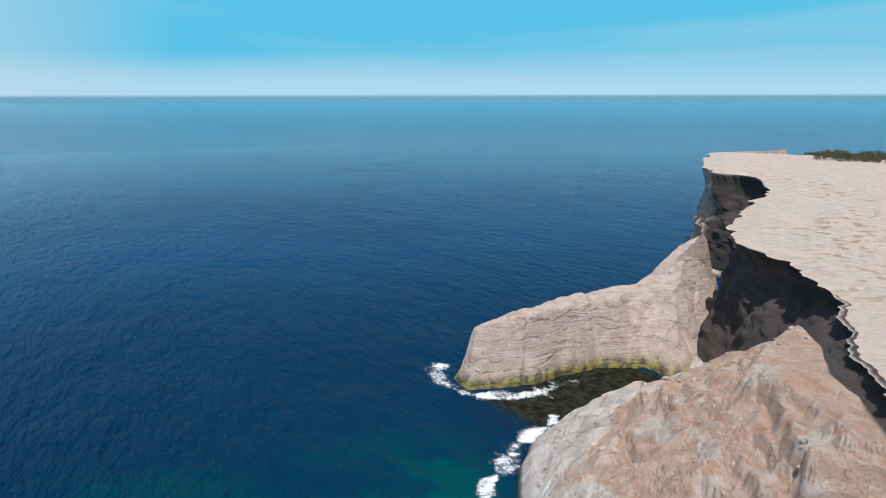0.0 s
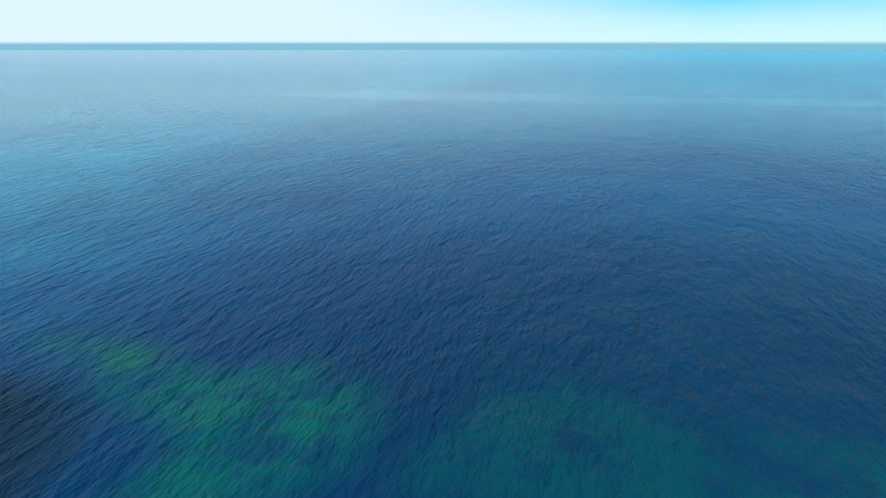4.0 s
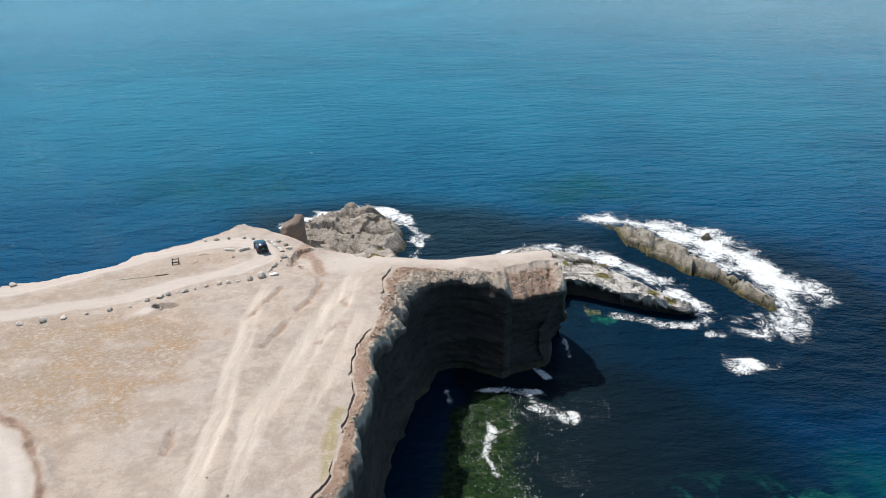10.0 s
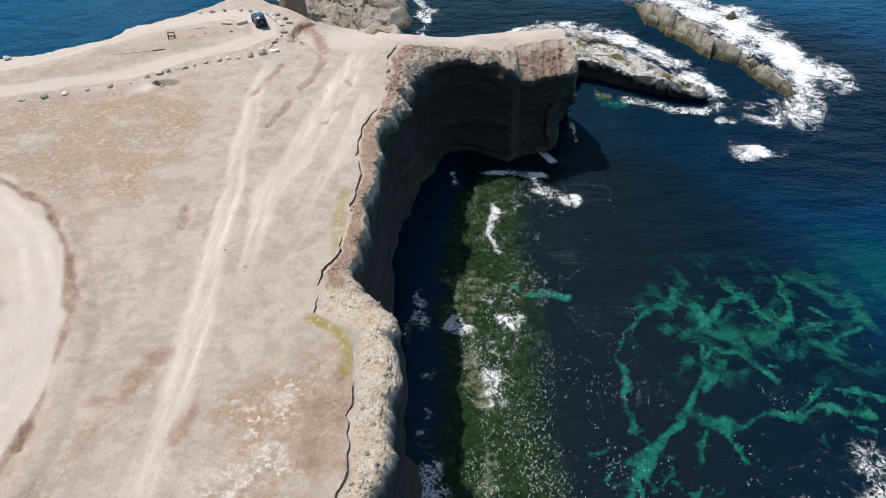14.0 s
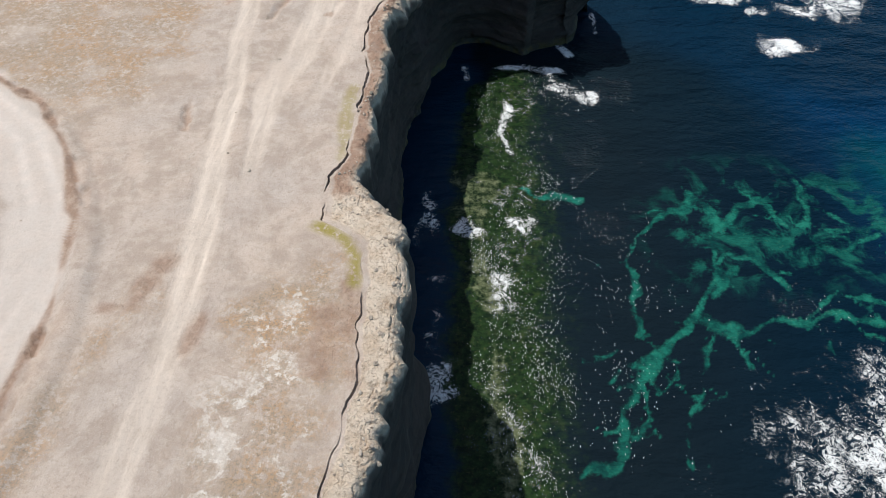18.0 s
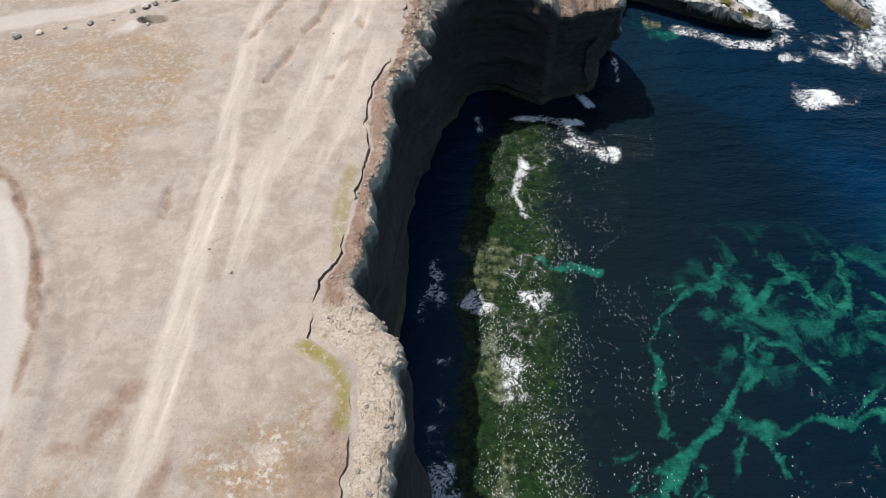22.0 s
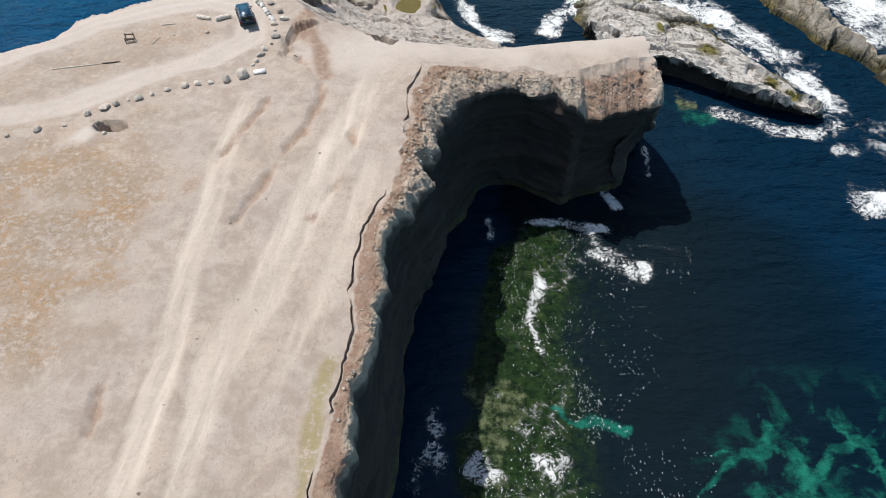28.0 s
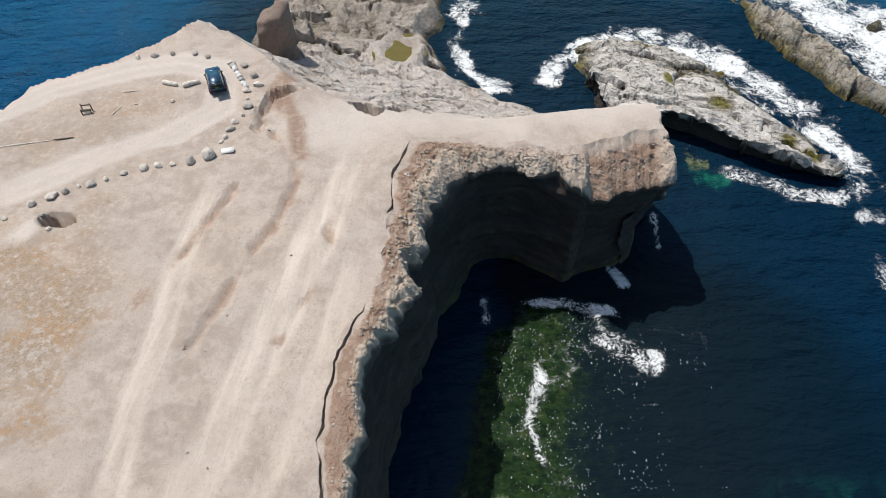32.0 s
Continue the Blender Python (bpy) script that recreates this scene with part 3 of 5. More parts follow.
def covers(x, y):
    """Where tracks, roads, dry grass and red earth lie."""
    wob = 0.9 * fbm(x, y, size=3.5, octaves=3)
    track = np.zeros(x.shape)
    for band, strong in TRACKS:
        at = np.array(band)
        mid, half = np.interp(y, at[:, 0], at[:, 1]), np.interp(y, at[:, 0], at[:, 2])
        side = (x - mid) / half
        worn = smooth(1.25, 0.8, np.abs(side) + 0.16 * wob) * smooth(at[0, 0] - 2, at[0, 0] + 4, y) * smooth(at[-1, 0] + 2, at[-1, 0] - 4, y)
        track = np.maximum(track, strong * worn * (0.78 + 0.4 * fbm(side * 1.6, 0.05 * y, size=0.8, octaves=3)))
    road = np.zeros(x.shape)
    for line, w in ((ROAD_UP, 1.9), (ROAD_LOW, 1.6), (ROAD_BEND, 2.5)):
        off = away(x, y, line)
        road = np.maximum(road, smooth(w + 0.5, w - 0.4, off + wob * 0.4) * (0.84 + 0.3 * fbm(off, 0.04 * y, size=0.8, octaves=3)))
    dry = smooth(-3, 4, depth_in(x, y, [(-80, 66), (-40, 70.5), (-31, 72), (-26, 62), (-26, 48), (-33, 43), (-45, 46), (-80, 40)]) + 3 * wob)
    dry = np.maximum(dry, 0.8 * smooth(2.2, 0.2, away(x, y, [(-20.3, 22.5), (-22.5, 18), (-24, 10)]) + wob))
    dry = np.maximum(dry, 1.0 * smooth(-1, 2, depth_in(x, y, [(-14, 26), (-7, 27), (-6.5, 8), (-15, 6)]) + 2 * wob))
    dry = np.maximum(dry, 0.55 * smooth(-0.5, 2, depth_in(x, y, [(-60, 70.5), (-47, 81), (-41, 87.5), (-33, 91), (-29.5, 88), (-33, 83), (-40, 76.5), (-52, 70)]) + wob))
    neck = smooth(-2.5, 2.5, depth_in(x, y, [(-20, 84), (-13, 80), (-8, 84.5), (2, 85), (9, 88), (18, 91), (17, 97), (6, 97), (-4, 96), (-12, 92)]) + 1.5 * wob)
    road = np.maximum(road, 0.75 * neck)
    red = 0.2 * smooth(1.1, 0.2, away(x, y, [(-31, 40), (-27, 32), (-25.2, 22), (-25, 14), (-26, 6)]) + wob * 0.6)
    red = np.maximum(red, 0.9 * smooth(1.2, 0.1, away(x, y, [(-20.5, 95), (-21.5, 90), (-18.5, 85.5), (-16.8, 80)]) + wob * 0.6))
    for line in RUTS[2:]:
        red = np.maximum(red, 0.6 * smooth(0.42, 0.02, away(x, y, line) + 0.35 * fbm(x, y, size=1.5, octaves=3)) * smooth(-0.9, 0.1, fbm(x, y, size=3.4, octaves=2)))
    red = np.maximum(red, 0.95 * smooth(0.55, 0.1, away(x, y, [(-46, 50), (-36.4, 44), (-31.4, 37.4), (-27.8, 30), (-26.2, 22), (-26.2, 13), (-28, 3)]) + 0.35 * wob))
    red = np.maximum(red, 0.8 * smooth(1.2, 0.1, away(x, y, [(-38, 33), (-33.4, 27), (-32.2, 20), (-33.5, 10)]) + 0.8 * wob))
    red = np.maximum(red, 0.75 * smooth(-0.5, 1.5, depth_in(x, y, [(-7.7, 26), (-6.3, 24), (-5.6, 18), (-5.8, 12), (-6.4, 8), (-8.5, 8), (-8, 14), (-10, 16), (-12.2, 17), (-12, 20), (-9, 20.5), (-11, 24)]) + 1.6 * wob) * smooth(-0.1, 0.5, fbm(x, y, size=2.2, octaves=4)))
    for line in ([(-19.6, 26.2), (-20.6, 23.8), (-20.7, 22.1), (-22.5, 22)], [(-16, 21.3), (-16.5, 18.9)]):
        red = np.maximum(red, 0.75 * smooth(0.9, 0.1, away(x, y, line) + 0.5 * wob))
    olive = smooth(0.9, 0.2, away(x, y, [(-9.8, 29.6), (-7.8, 28.4), (-6.8, 26.6), (-6.7, 24.5)]) + wob * 0.3)
    olive = np.maximum(olive, 0.6 * smooth(0.9, 0.2, away(x, y, [(-9.3, 37), (-9.6, 44), (-9.4, 47)]) + wob * 0.4))
    return track, road, dry, red, olive


def jag(y):
    """How the edge of the soil wanders, to the side, along the rim."""
    return 0.32 * fbm(y, 0 * y, size=2.2, octaves=4) + 0.12 * fbm(y, 0 * y + 9, size=0.7, octaves=3)


def fray(x):
    """The same for the north-east front, where the rim runs from west to east."""
    return (0.55 * fbm(x, 0 * x + 40, size=3.2, octaves=4) + 0.25 * fbm(x, 0 * x + 70, size=0.9, octaves=3)) * smooth(-6.5, -4, x) * smooth(18.2, 16.5, x)


def west_headland():
    s = Sheet()
    rim_y, rim_x = [p[1] for p in RIM[:20]], [p[0] for p in RIM[:20]]
    ys = np.r_[np.linspace(-60, 4, 24)[:-1], np.linspace(4, 83.5, 280)]
    us = np.r_[np.arange(0, 46, 0.3), 46 + np.cumsum(np.linspace(0.6, 9, 34))]
    yy, uu = np.meshgrid(ys, us, indexing="ij")
    xx = np.interp(yy, rim_y, rim_x) - uu + np.where(uu < 0.1, jag(yy), 0)
    for patch in ("a", "b", "c"):
        if patch == "b":
            xx, yy = np.meshgrid(np.arange(-7.0, -72, -0.36), np.arange(83.5, 156, 0.36))
        if patch == "c":
            rim = resample(RIM[19:], 0.4)
            xs = np.arange(-7.0, 23.5, 0.3)
            near = np.interp(xs, rim[:, 0], rim[:, 1], right=93.0) + fray(xs)
            vs = np.r_[np.linspace(0, 1, 130)]
            vv, xx = np.meshgrid(vs, xs, indexing="ij")
            yy = near[None, :] * (1 - vv) + 125 * vv
            xx, yy = xx[:, ::-1], yy[:, ::-1]
        z, rocky = height(xx, yy)
        track, road, dry, red, olive = covers(xx, yy)
        flat = 1 - rocky
        z = z - 0.12 * track * flat - 0.1 * road
        for k, line in enumerate(RUTS):
            z = z - (1.0 if k == 5 else 0.42) * (np.maximum(flat, 0.8) if k == 5 else flat) * smooth(0.8 if k == 5 else 0.45, 0.05, away(xx, yy, line) + 0.45 * fbm(xx, yy, size=1.5, octaves=3)) * smooth(-0.4, 0.1, fbm(xx, yy, size=2.4, octaves=2) + 0.2)
        z = z + 0.35 * smooth(1.3, 0.3, away(xx, yy, [(-42, 47.5), (-35, 42.6), (-30.2, 36), (-26.2, 28.5), (-24.3, 20), (-24.2, 10)]))
        pit = smooth(1.08, 0.88, np.hypot((xx + 34.6) / 1.5, (yy - 70.4) / 0.75))
        z = z - 3.2 * pit
        spoil = smooth(0.2, 1.2, depth_in(xx, yy, [(-38.6, 67.4), (-35.4, 67.3), (-34.8, 69.4), (-36, 71.5), (-37.6, 70.5)]))
        keep = ~((z[:-1, :-1] < -2.5) & (z[1:, 1:] < -2.5) & (z[:-1, 1:] < -2.5) & (z[1:, :-1] < -2.5))
        s.add(xx, yy, z, keep=keep, crisp=patch != "a", white=smooth(-1.5, 1.5, depth_in(xx, yy, [(-14.5, 7), (-8, 8), (-8.2, 18), (-9.5, 24), (-13.5, 22)]) + fbm(xx, yy, size=3)) * flat, dark=0.9 * rocky * smooth(110, 128, yy - 0.25 * xx - 4 + 5 * fbm(xx, yy, size=6)), track=track * flat, road=np.maximum(road * flat, spoil), grass=dry * flat, red=red * flat, olive=olive, rock=rocky)
    # rim, lip and sea face
    line = resample([(*r, *l) for r, l in zip(RIM, LIP)], 0.15)
    line = line[line[:, 1] > -58]
    rx, ry, drop, lx, ly = line.T
    rx = rx + jag(ry) * (ry < 83)
    ry = ry + np.where(ry > 83.3, fray(rx), 0)
    for _ in range(9):
        lx[1:-1], ly[1:-1] = (lx[:-2] + 2 * lx[1:-1] + lx[2:]) / 4, (ly[:-2] + 2 * ly[1:-1] + ly[2:]) / 4
    run = np.arange(len(rx)) * 0.15
    broken = smooth(58, 66, ry)
    rag = (0.45 + 0.5 * broken + 0.6 * smooth(57, 61, ry) * smooth(76, 70, ry)) * fbm(run, 0 * run, size=2.6, octaves=4) + 0.3 * fbm(run, 0 * run + 7, size=0.9, octaves=4)
    soft_x, soft_y = lx.copy(), ly.copy()
    ox, oy = np.gradient(ly), -np.gradient(lx)
    on = np.hypot(ox, oy) + 1e-6
    ox, oy = ox / on, oy / on
    lx, ly = lx + ox * rag, ly + oy * rag
    zr, _ = height(rx, ry)
    ease = broken * (1 - smooth(7.5, 9.5, rx) * smooth(17.6, 16.6, rx))
    ly = ly - 0.5 * drop * ease * smooth(78, 83, ry)
    soft_y = soft_y - 0.5 * drop * ease * smooth(78, 83, ry)
    drop = drop * (1 - 0.45 * ease)
    zl = zr - drop
    crack = np.maximum(smooth(29.5, 31, ry) * smooth(64, 62, ry), smooth(71, 73, ry) * smooth(83, 81, ry)) * (rx < -6)
    crack = np.maximum(crack, 0.6 * smooth(26.5, 25, ry) * smooth(5, 9, ry))
    crack = crack * smooth(0.3, 0.55, vnoise(run / 2.5, 0 * run) + 0.12)
    rows = []
    bay = smooth(80, 83, ry) * smooth(-6, 0, rx)
    for k in range(84):
        if k < 4:
            off = (-0.4, 0.02, 0.06, 0.16)[k] * (1.0 if k == 0 else 0.35 + 1.5 * vnoise(run / 1.3, 0 * run + 5))
            w = np.hypot(lx - rx, ly - ry) + 1e-6
            f = off / w
            down = (np.full_like(zr, 0.06), crack * 0.42, crack * 0.46, crack * 0.14)[k]
            x, y, z, a = rx + (lx - rx) * f, ry + (ly - ry) * f, zr - down, 0.0
        elif k < 44:
            f = 0.10 + 0.90 * (k - 3) / 40
            x, y = rx + (lx - rx) * f, ry + (ly - ry) * f
            shove = (0.12 + 0.2 * broken) * fbm(x + 50, y, size=1.0, octaves=3) * math.sin(math.pi * f) ** 0.5
            x, y = x + ox * shove, y + oy * shove
            lump = (ridged(x, y, size=1.7, octaves=5, gain=0.62) - 0.6) * (0.10 + 0.55 * broken) * math.sin(math.pi * min(0.25 + 0.6 * f, 0.8)) * smooth(0.1, 0.5, np.full_like(x, f))
            gap, own = cells(x + 0.3 * fbm(x, y, size=1), y, 0.75, 2)
            gap_b, own_b = cells(x + 0.5 * fbm(x, y, size=2), y * 0.8, 1.9, 8)
            rubble = 0.30 * (own - 0.5) - 0.16 * smooth(0.14, 0.0, gap) + 0.10 * fbm(x, y, size=0.4, octaves=3)
            rubble = rubble + broken * (0.45 * (own_b - 0.5) - 0.3 * smooth(0.16, 0.0, gap_b))
            lump = lump * 0.75 + (0.8 - 0.35 * broken) * rubble * smooth(0.35 - 0.25 * broken, 0.75 - 0.4 * broken, f + 0.2 * fbm(x, y, size=1.5, octaves=2)) * (0.75 + 0.25 * broken) * (1 - 0.75 * smooth(8.3, 9.3, rx) * smooth(17.0, 15.8, rx) * float(smooth(0.95, 0.8, f)))
            ledge_s = smooth(8.3, 9.3, rx) * smooth(17.0, 15.8, rx)
            sag = np.where(ledge_s > 0, (1 - ledge_s) * ((1 - broken) * f ** 9 + broken * f ** 4) + ledge_s * f ** 1.15, (1 - broken) * f ** 9 + broken * f ** 4)
            z = zr - crack * 0.14 * (1 - f) - drop * sag + lump * (1 - 0.3 * ledge_s)
            a = 0.0
        else:
            d = (k - 43) / 40
            w = float(smooth(0.0, 0.12, d))
            z = zl * (1 - d) - 2.5 * d
            inset = (0.9 + 1.6 * bay) * np.sin(min(d * 2.2, 1.57)) - 1.6 * d ** 2
            bulge = 0.9 * fbm(run * 0.6, z * 1.6, size=5, octaves=4) + 0.3 * fbm(run * 0.5, z * 1.4, size=1.1, octaves=3)
            bulge = bulge * min(1.0, d * 5)
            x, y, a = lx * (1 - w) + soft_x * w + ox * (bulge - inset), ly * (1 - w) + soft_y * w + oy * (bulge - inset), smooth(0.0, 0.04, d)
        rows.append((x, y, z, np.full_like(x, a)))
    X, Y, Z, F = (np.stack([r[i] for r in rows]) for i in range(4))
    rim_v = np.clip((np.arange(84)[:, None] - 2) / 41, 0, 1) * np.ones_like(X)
    # painted shade already starts at the outer edge of the lip
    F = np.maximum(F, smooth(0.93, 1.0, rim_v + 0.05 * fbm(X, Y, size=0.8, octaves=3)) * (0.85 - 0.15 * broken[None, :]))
    south = smooth(33.5, 31.5, ry + 0.6 * fbm(run, 0 * run, size=2))[None, :]
    wobble = 0.25 * fbm(X, Y, size=2, octaves=3)
    grit = smooth(0.55 - 0.3 * broken[None, :], 0.85 - 0.3 * broken[None, :], rim_v + wobble) * (1 - F)
    top_band = 1.05 - 0.3 * broken[None, :]
    redm = smooth(0.05, 0.15, rim_v) * (1 - south) * (1 - F) * smooth(top_band, top_band - 0.4, rim_v + wobble)
    redm = np.maximum(redm, 0.3 * broken[None, :] * grit)
    ledge = (smooth(8.5, 9.5, rx) * smooth(16.6, 15.6, rx))[None, :] * smooth(0.15, 0.25, rim_v)
    redm = np.maximum(redm * (1 - 0.75 * smooth(-4, 0, rx)[None, :]), ledge)
    pick = np.random.default_rng(4)
    k = pick.integers(8, 43, 26000), pick.integers(0, X.shape[1], 26000)
    good = (Y[k] > 8) & (pick.random(26000) < 0.06 + 0.14 * broken[k[1]]) & (vnoise(X[k] / 1.5, Y[k] / 1.5) > 0.35)
    LOOSE.append(np.stack([X[k][good], Y[k][good], Z[k][good], 0.07 + 0.36 * pick.random(good.sum()) ** 4], 1))
    s.add(X, Y, Z, crisp=True, dark=0 * X, red=redm, pale=np.maximum(south * smooth(0.03, 0.1, rim_v), (0.85 - 0.35 * broken[None, :]) * grit * (1 - ledge)) * (1 - F), rock=0 * X, shaded_face=F)
    return tagged(s.build("ground", GROUND), "sandy coastal headland with tyre tracks, dry grass and a broken cliff edge", "headland", kind="structure")


LOOSE = []
west_headland()


def rubble(label, rows, material, seed):
    """Loose broken stones, too many to count: rows of x, y, z, size."""
    pick = np.random.default_rng(seed)
    bm = bmesh.new()
    bmesh.ops.create_icosphere(bm, subdivisions=1, radius=0.5)
    co = np.array([v.co[:] for v in bm.verts])
    tri = np.array([[v.index for v in f.verts] for f in bm.faces])
    bm.free()
    v, f = [], []
    for i, (x, y, z, size) in enumerate(rows):
        a = pick.uniform(0, 6.28)
        p = co * (0.75 + 0.5 * pick.random((len(co), 1))) * np.array([1.0, pick.uniform(0.6, 0.95), pick.uniform(0.45, 0.75)]) * size
        v.append(np.stack([x + p[:, 0] * math.cos(a) - p[:, 1] * math.sin(a), y + p[:, 0] * math.sin(a) + p[:, 1] * math.cos(a), z + p[:, 2] + 0.12 * size], 1))
        f.append(tri + i * len(co))
    me = bpy.data.meshes.new("rubble")
    me.from_pydata(np.concatenate(v).tolist(), [], np.concatenate(f).tolist())
    me.materials.append(material)
    return tagged(new("rubble", me), label, "rubble", kind="stuff")


# ---- east headland ----
EAST = [((-2, -60, 28), (4, -58, 12), (12, -56)), ((20, -62, 28), (24, -58, 11), (38, -42)), ((33, -70, 28.6), (34.6, -69, 25), (60, -44)), ((41, -77.5, 29), (42.6, -76.2, 25.6), (77, -51)),
        ((46.5, -79, 29.2), (47.7, -78, 26.4), (84, -56)), ((52, -86, 29.6), (53.4, -85, 26.4), (89, -61)), ((60.5, -94.5, 30), (62.2, -93.3, 24), (93, -71)),
        ((71.6, -104.5, 30.5), (73.6, -102.4, 17.5), (93.5, -80)), ((80, -109, 30.8), (83, -105.5, 12), (95, -97)), ((88, -112, 31), (91, -108, 3), (97, -101)),
        ((102.5, -122, 31.4), (104, -117, 3), (107, -108)), ((113, -139.5, 32.3), (117, -134, 6), (120, -129)), ((134.7, -174, 34), (137, -170, 3), (139, -166)),
        ((150, -183, 34.4), (151.5, -180, 2), (152, -178.5)), ((161, -181, 34.3), (163, -179, 2), (164, -178)), ((178, -194, 35), (180, -192.5, 3), (181, -191.5)),
        ((202, -221, 36.3), (204, -219.5, 3), (205.5, -218.5)), ((207, -240, 36.5), (212, -240, 3), (218, -240)), ((206, -275, 36.5), (212, -276, 3), (219, -277))]


def east_headland():
    s = Sheet()
    line = resample([(*e, *f, *sh) for e, f, sh in EAST], 0.45)
    ex, ey, ez, fx, fy, fz, sx, sy = line.T
    run = np.arange(len(ex)) * 0.45
    rag = 2.2 * fbm(run, 0 * run, size=11, octaves=4) + 0.9 * fbm(run, 0 * run + 3, size=4.2, octaves=3) + 0.5 * fbm(run, 0 * run + 8, size=1.6, octaves=3)
    ox, oy = fx - ex, fy - ey
    on = np.hypot(ox, oy)
    ox, oy = ox / on, oy / on
    soft_x, soft_y = ex, ey
    ex, ey = ex + ox * rag, ey + oy * rag
    rows = []
    inland = np.r_[np.linspace(1, 0.14, 90) ** 2.2, np.linspace(0.0125, 0, 6)]
    for k, u in enumerate(inland):
        x, y = ex - ox * 200 * u - 60 * u, ey - oy * 200 * u - 60 * u
        far = np.hypot(x, y)
        z = np.minimum(25.3 - 0.05 * y, 36.4) + 0.35 * fbm(x, y, size=14, octaves=4) * smooth(0, 6, 200 * u) - 7 * smooth(300, 360, far)
        z = np.where(u < 0.02, np.minimum(z, ez), z) - 0.3 * smooth(3, 0, 200 * u)
        rows.append((x, y, z, 0 * x, 0 * x))
    for k in range(1, 29):
        d = k / 28
        z = ez * (1 - d) + fz * d
        bulge = (2.4 * fbm(run * 0.7, z * 1.3, size=9, octaves=4) + 0.8 * fbm(run * 0.6, z * 1.6, size=2.6, octaves=3)) * math.sin(math.pi * min(d, 0.9)) - (2.6 + 2.4 * smooth(50, 62, fx) * smooth(112, 100, fx)) * math.sin(min(1.0, d * 3) * 1.57) * (1 - d)
        w = float(smooth(0.03, 0.3, d))
        bx, by = ex + (soft_x - ex) * w, ey + (soft_y - ey) * w
        x, y = bx + (fx - bx) * d ** 1.2 + ox * bulge, by + (fy - by) * d ** 1.2 + oy * bulge
        rows.append((x, y, z, np.full_like(x, 1.0), 0 * x))
    for k in range(1, 141):
        d = k / 120
        x, y = fx + (sx - fx) * d, fy + (sy - fy) * d
        wx, wy = x + 3 * fbm(x, y, size=9, octaves=4), y + 3 * fbm(x + 90, y, size=9, octaves=4)
        gap, own = cells((wx + wy) * 0.71 / 2.2, (wy - wx) * 0.71, 7.0, 14)
        gap_s, own_s = cells((wx + wy) * 0.71 / 2.0, (wy - wx) * 0.71, 2.0, 15)
        lump = 1.5 * (ridged(x, y, size=16, octaves=5, gain=0.55) - 0.58) + 1.3 * (own - 0.5) * smooth(0.0, 0.12, gap) - 0.9 * smooth(0.09, 0.0, gap) + 0.4 * (own_s - 0.5) * smooth(0.0, 0.12, gap_s) - 0.25 * smooth(0.1, 0.0, gap_s) + 0.45 * fbm(x, y, size=2.2, octaves=5, gain=0.6)
        cleft = smooth(1.6, 0.2, away(x, y, [(66, -84), (72, -80), (73, -74), (70, -68)]) + 0.8 * fbm(x, y, size=4, octaves=3))
        lump = lump - 4.2 * cleft
        z = fz * (1 - min(d, 1)) ** 0.85 * 1.0 + lump * math.sin(math.pi * min(0.95, 0.1 + 0.8 * d)) - max(0, d - 0.93) * 26
        step = z / 2.6 + 0.9 * fbm(x, y, size=12, octaves=4)
        part_up = step - np.floor(step)
        z = z + 2.2 * smooth(-0.7, 0.7, depth_in(x, y, [(60, -80), (56.5, -73.5), (51.5, -72.5), (46.5, -69), (41.5, -65), (37.5, -60.5), (30, -66), (40, -90), (60, -102), (66, -96), (63, -86)]) + 0.8 * fbm(x, y, size=3.5, octaves=5)) * smooth(27, 22, z)
        z = z + 2.6 * (smooth(0.55, 0.95, part_up) - part_up) * 0.6 * smooth(0.2, 0.6, vnoise(x / 9, y / 9)) * smooth(2.0, 5.0, z)
        rows.append((x, y, z, 0 * x, np.full_like(x, 1.0)))
    X, Y, Z, F, A = (np.stack([r[i] for r in rows]) for i in range(5))
    pick = np.random.default_rng(6)
    k = pick.integers(len(inland) + 30, len(rows) - 14, 5000), pick.integers(0, X.shape[1], 5000)
    good = (Z[k] > 2) & (vnoise(X[k] / 6, Y[k] / 6) > 0.55) & (X[k] < 110)
    LOOSE.append(np.stack([X[k][good], Y[k][good], Z[k][good], 0.2 + 1.0 * pick.random(good.sum()) ** 4], 1))
    redm = A * 0.95 * smooth(7.0, 9.5, Z + 7 * fbm(X, Y, size=12, octaves=6, gain=0.6))
    # walls painted in shade up to x 160, sunlit pillar beyond in clay
    marks = dict(clay=np.maximum(redm, 0.7 * F * smooth(158, 166, X)), shaded_face=F * smooth(168, 160, X), rock=A * (1 - redm), scrub=(1 - F) * (1 - A) * smooth(-6, 8, depth_in(X, Y, [(108, -145), (150, -185), (120, -190), (75, -150), (40, -100), (52, -92), (64, -103), (80, -112), (90, -121)]) + 5 * fbm(X, Y, size=14)) * smooth(0.0008, 0.003, np.r_[inland, np.zeros(len(rows) - len(inland))][:, None] * np.ones_like(X)), pale=0.3 * (1 - F) * (1 - A))
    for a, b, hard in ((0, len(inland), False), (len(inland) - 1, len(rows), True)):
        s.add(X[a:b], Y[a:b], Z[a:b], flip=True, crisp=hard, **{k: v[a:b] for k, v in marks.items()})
    return tagged(s.build("ground", GROUND), "pale sandy clifftop with red rock slopes falling to the sea", "headland", kind="structure")


east_headland()


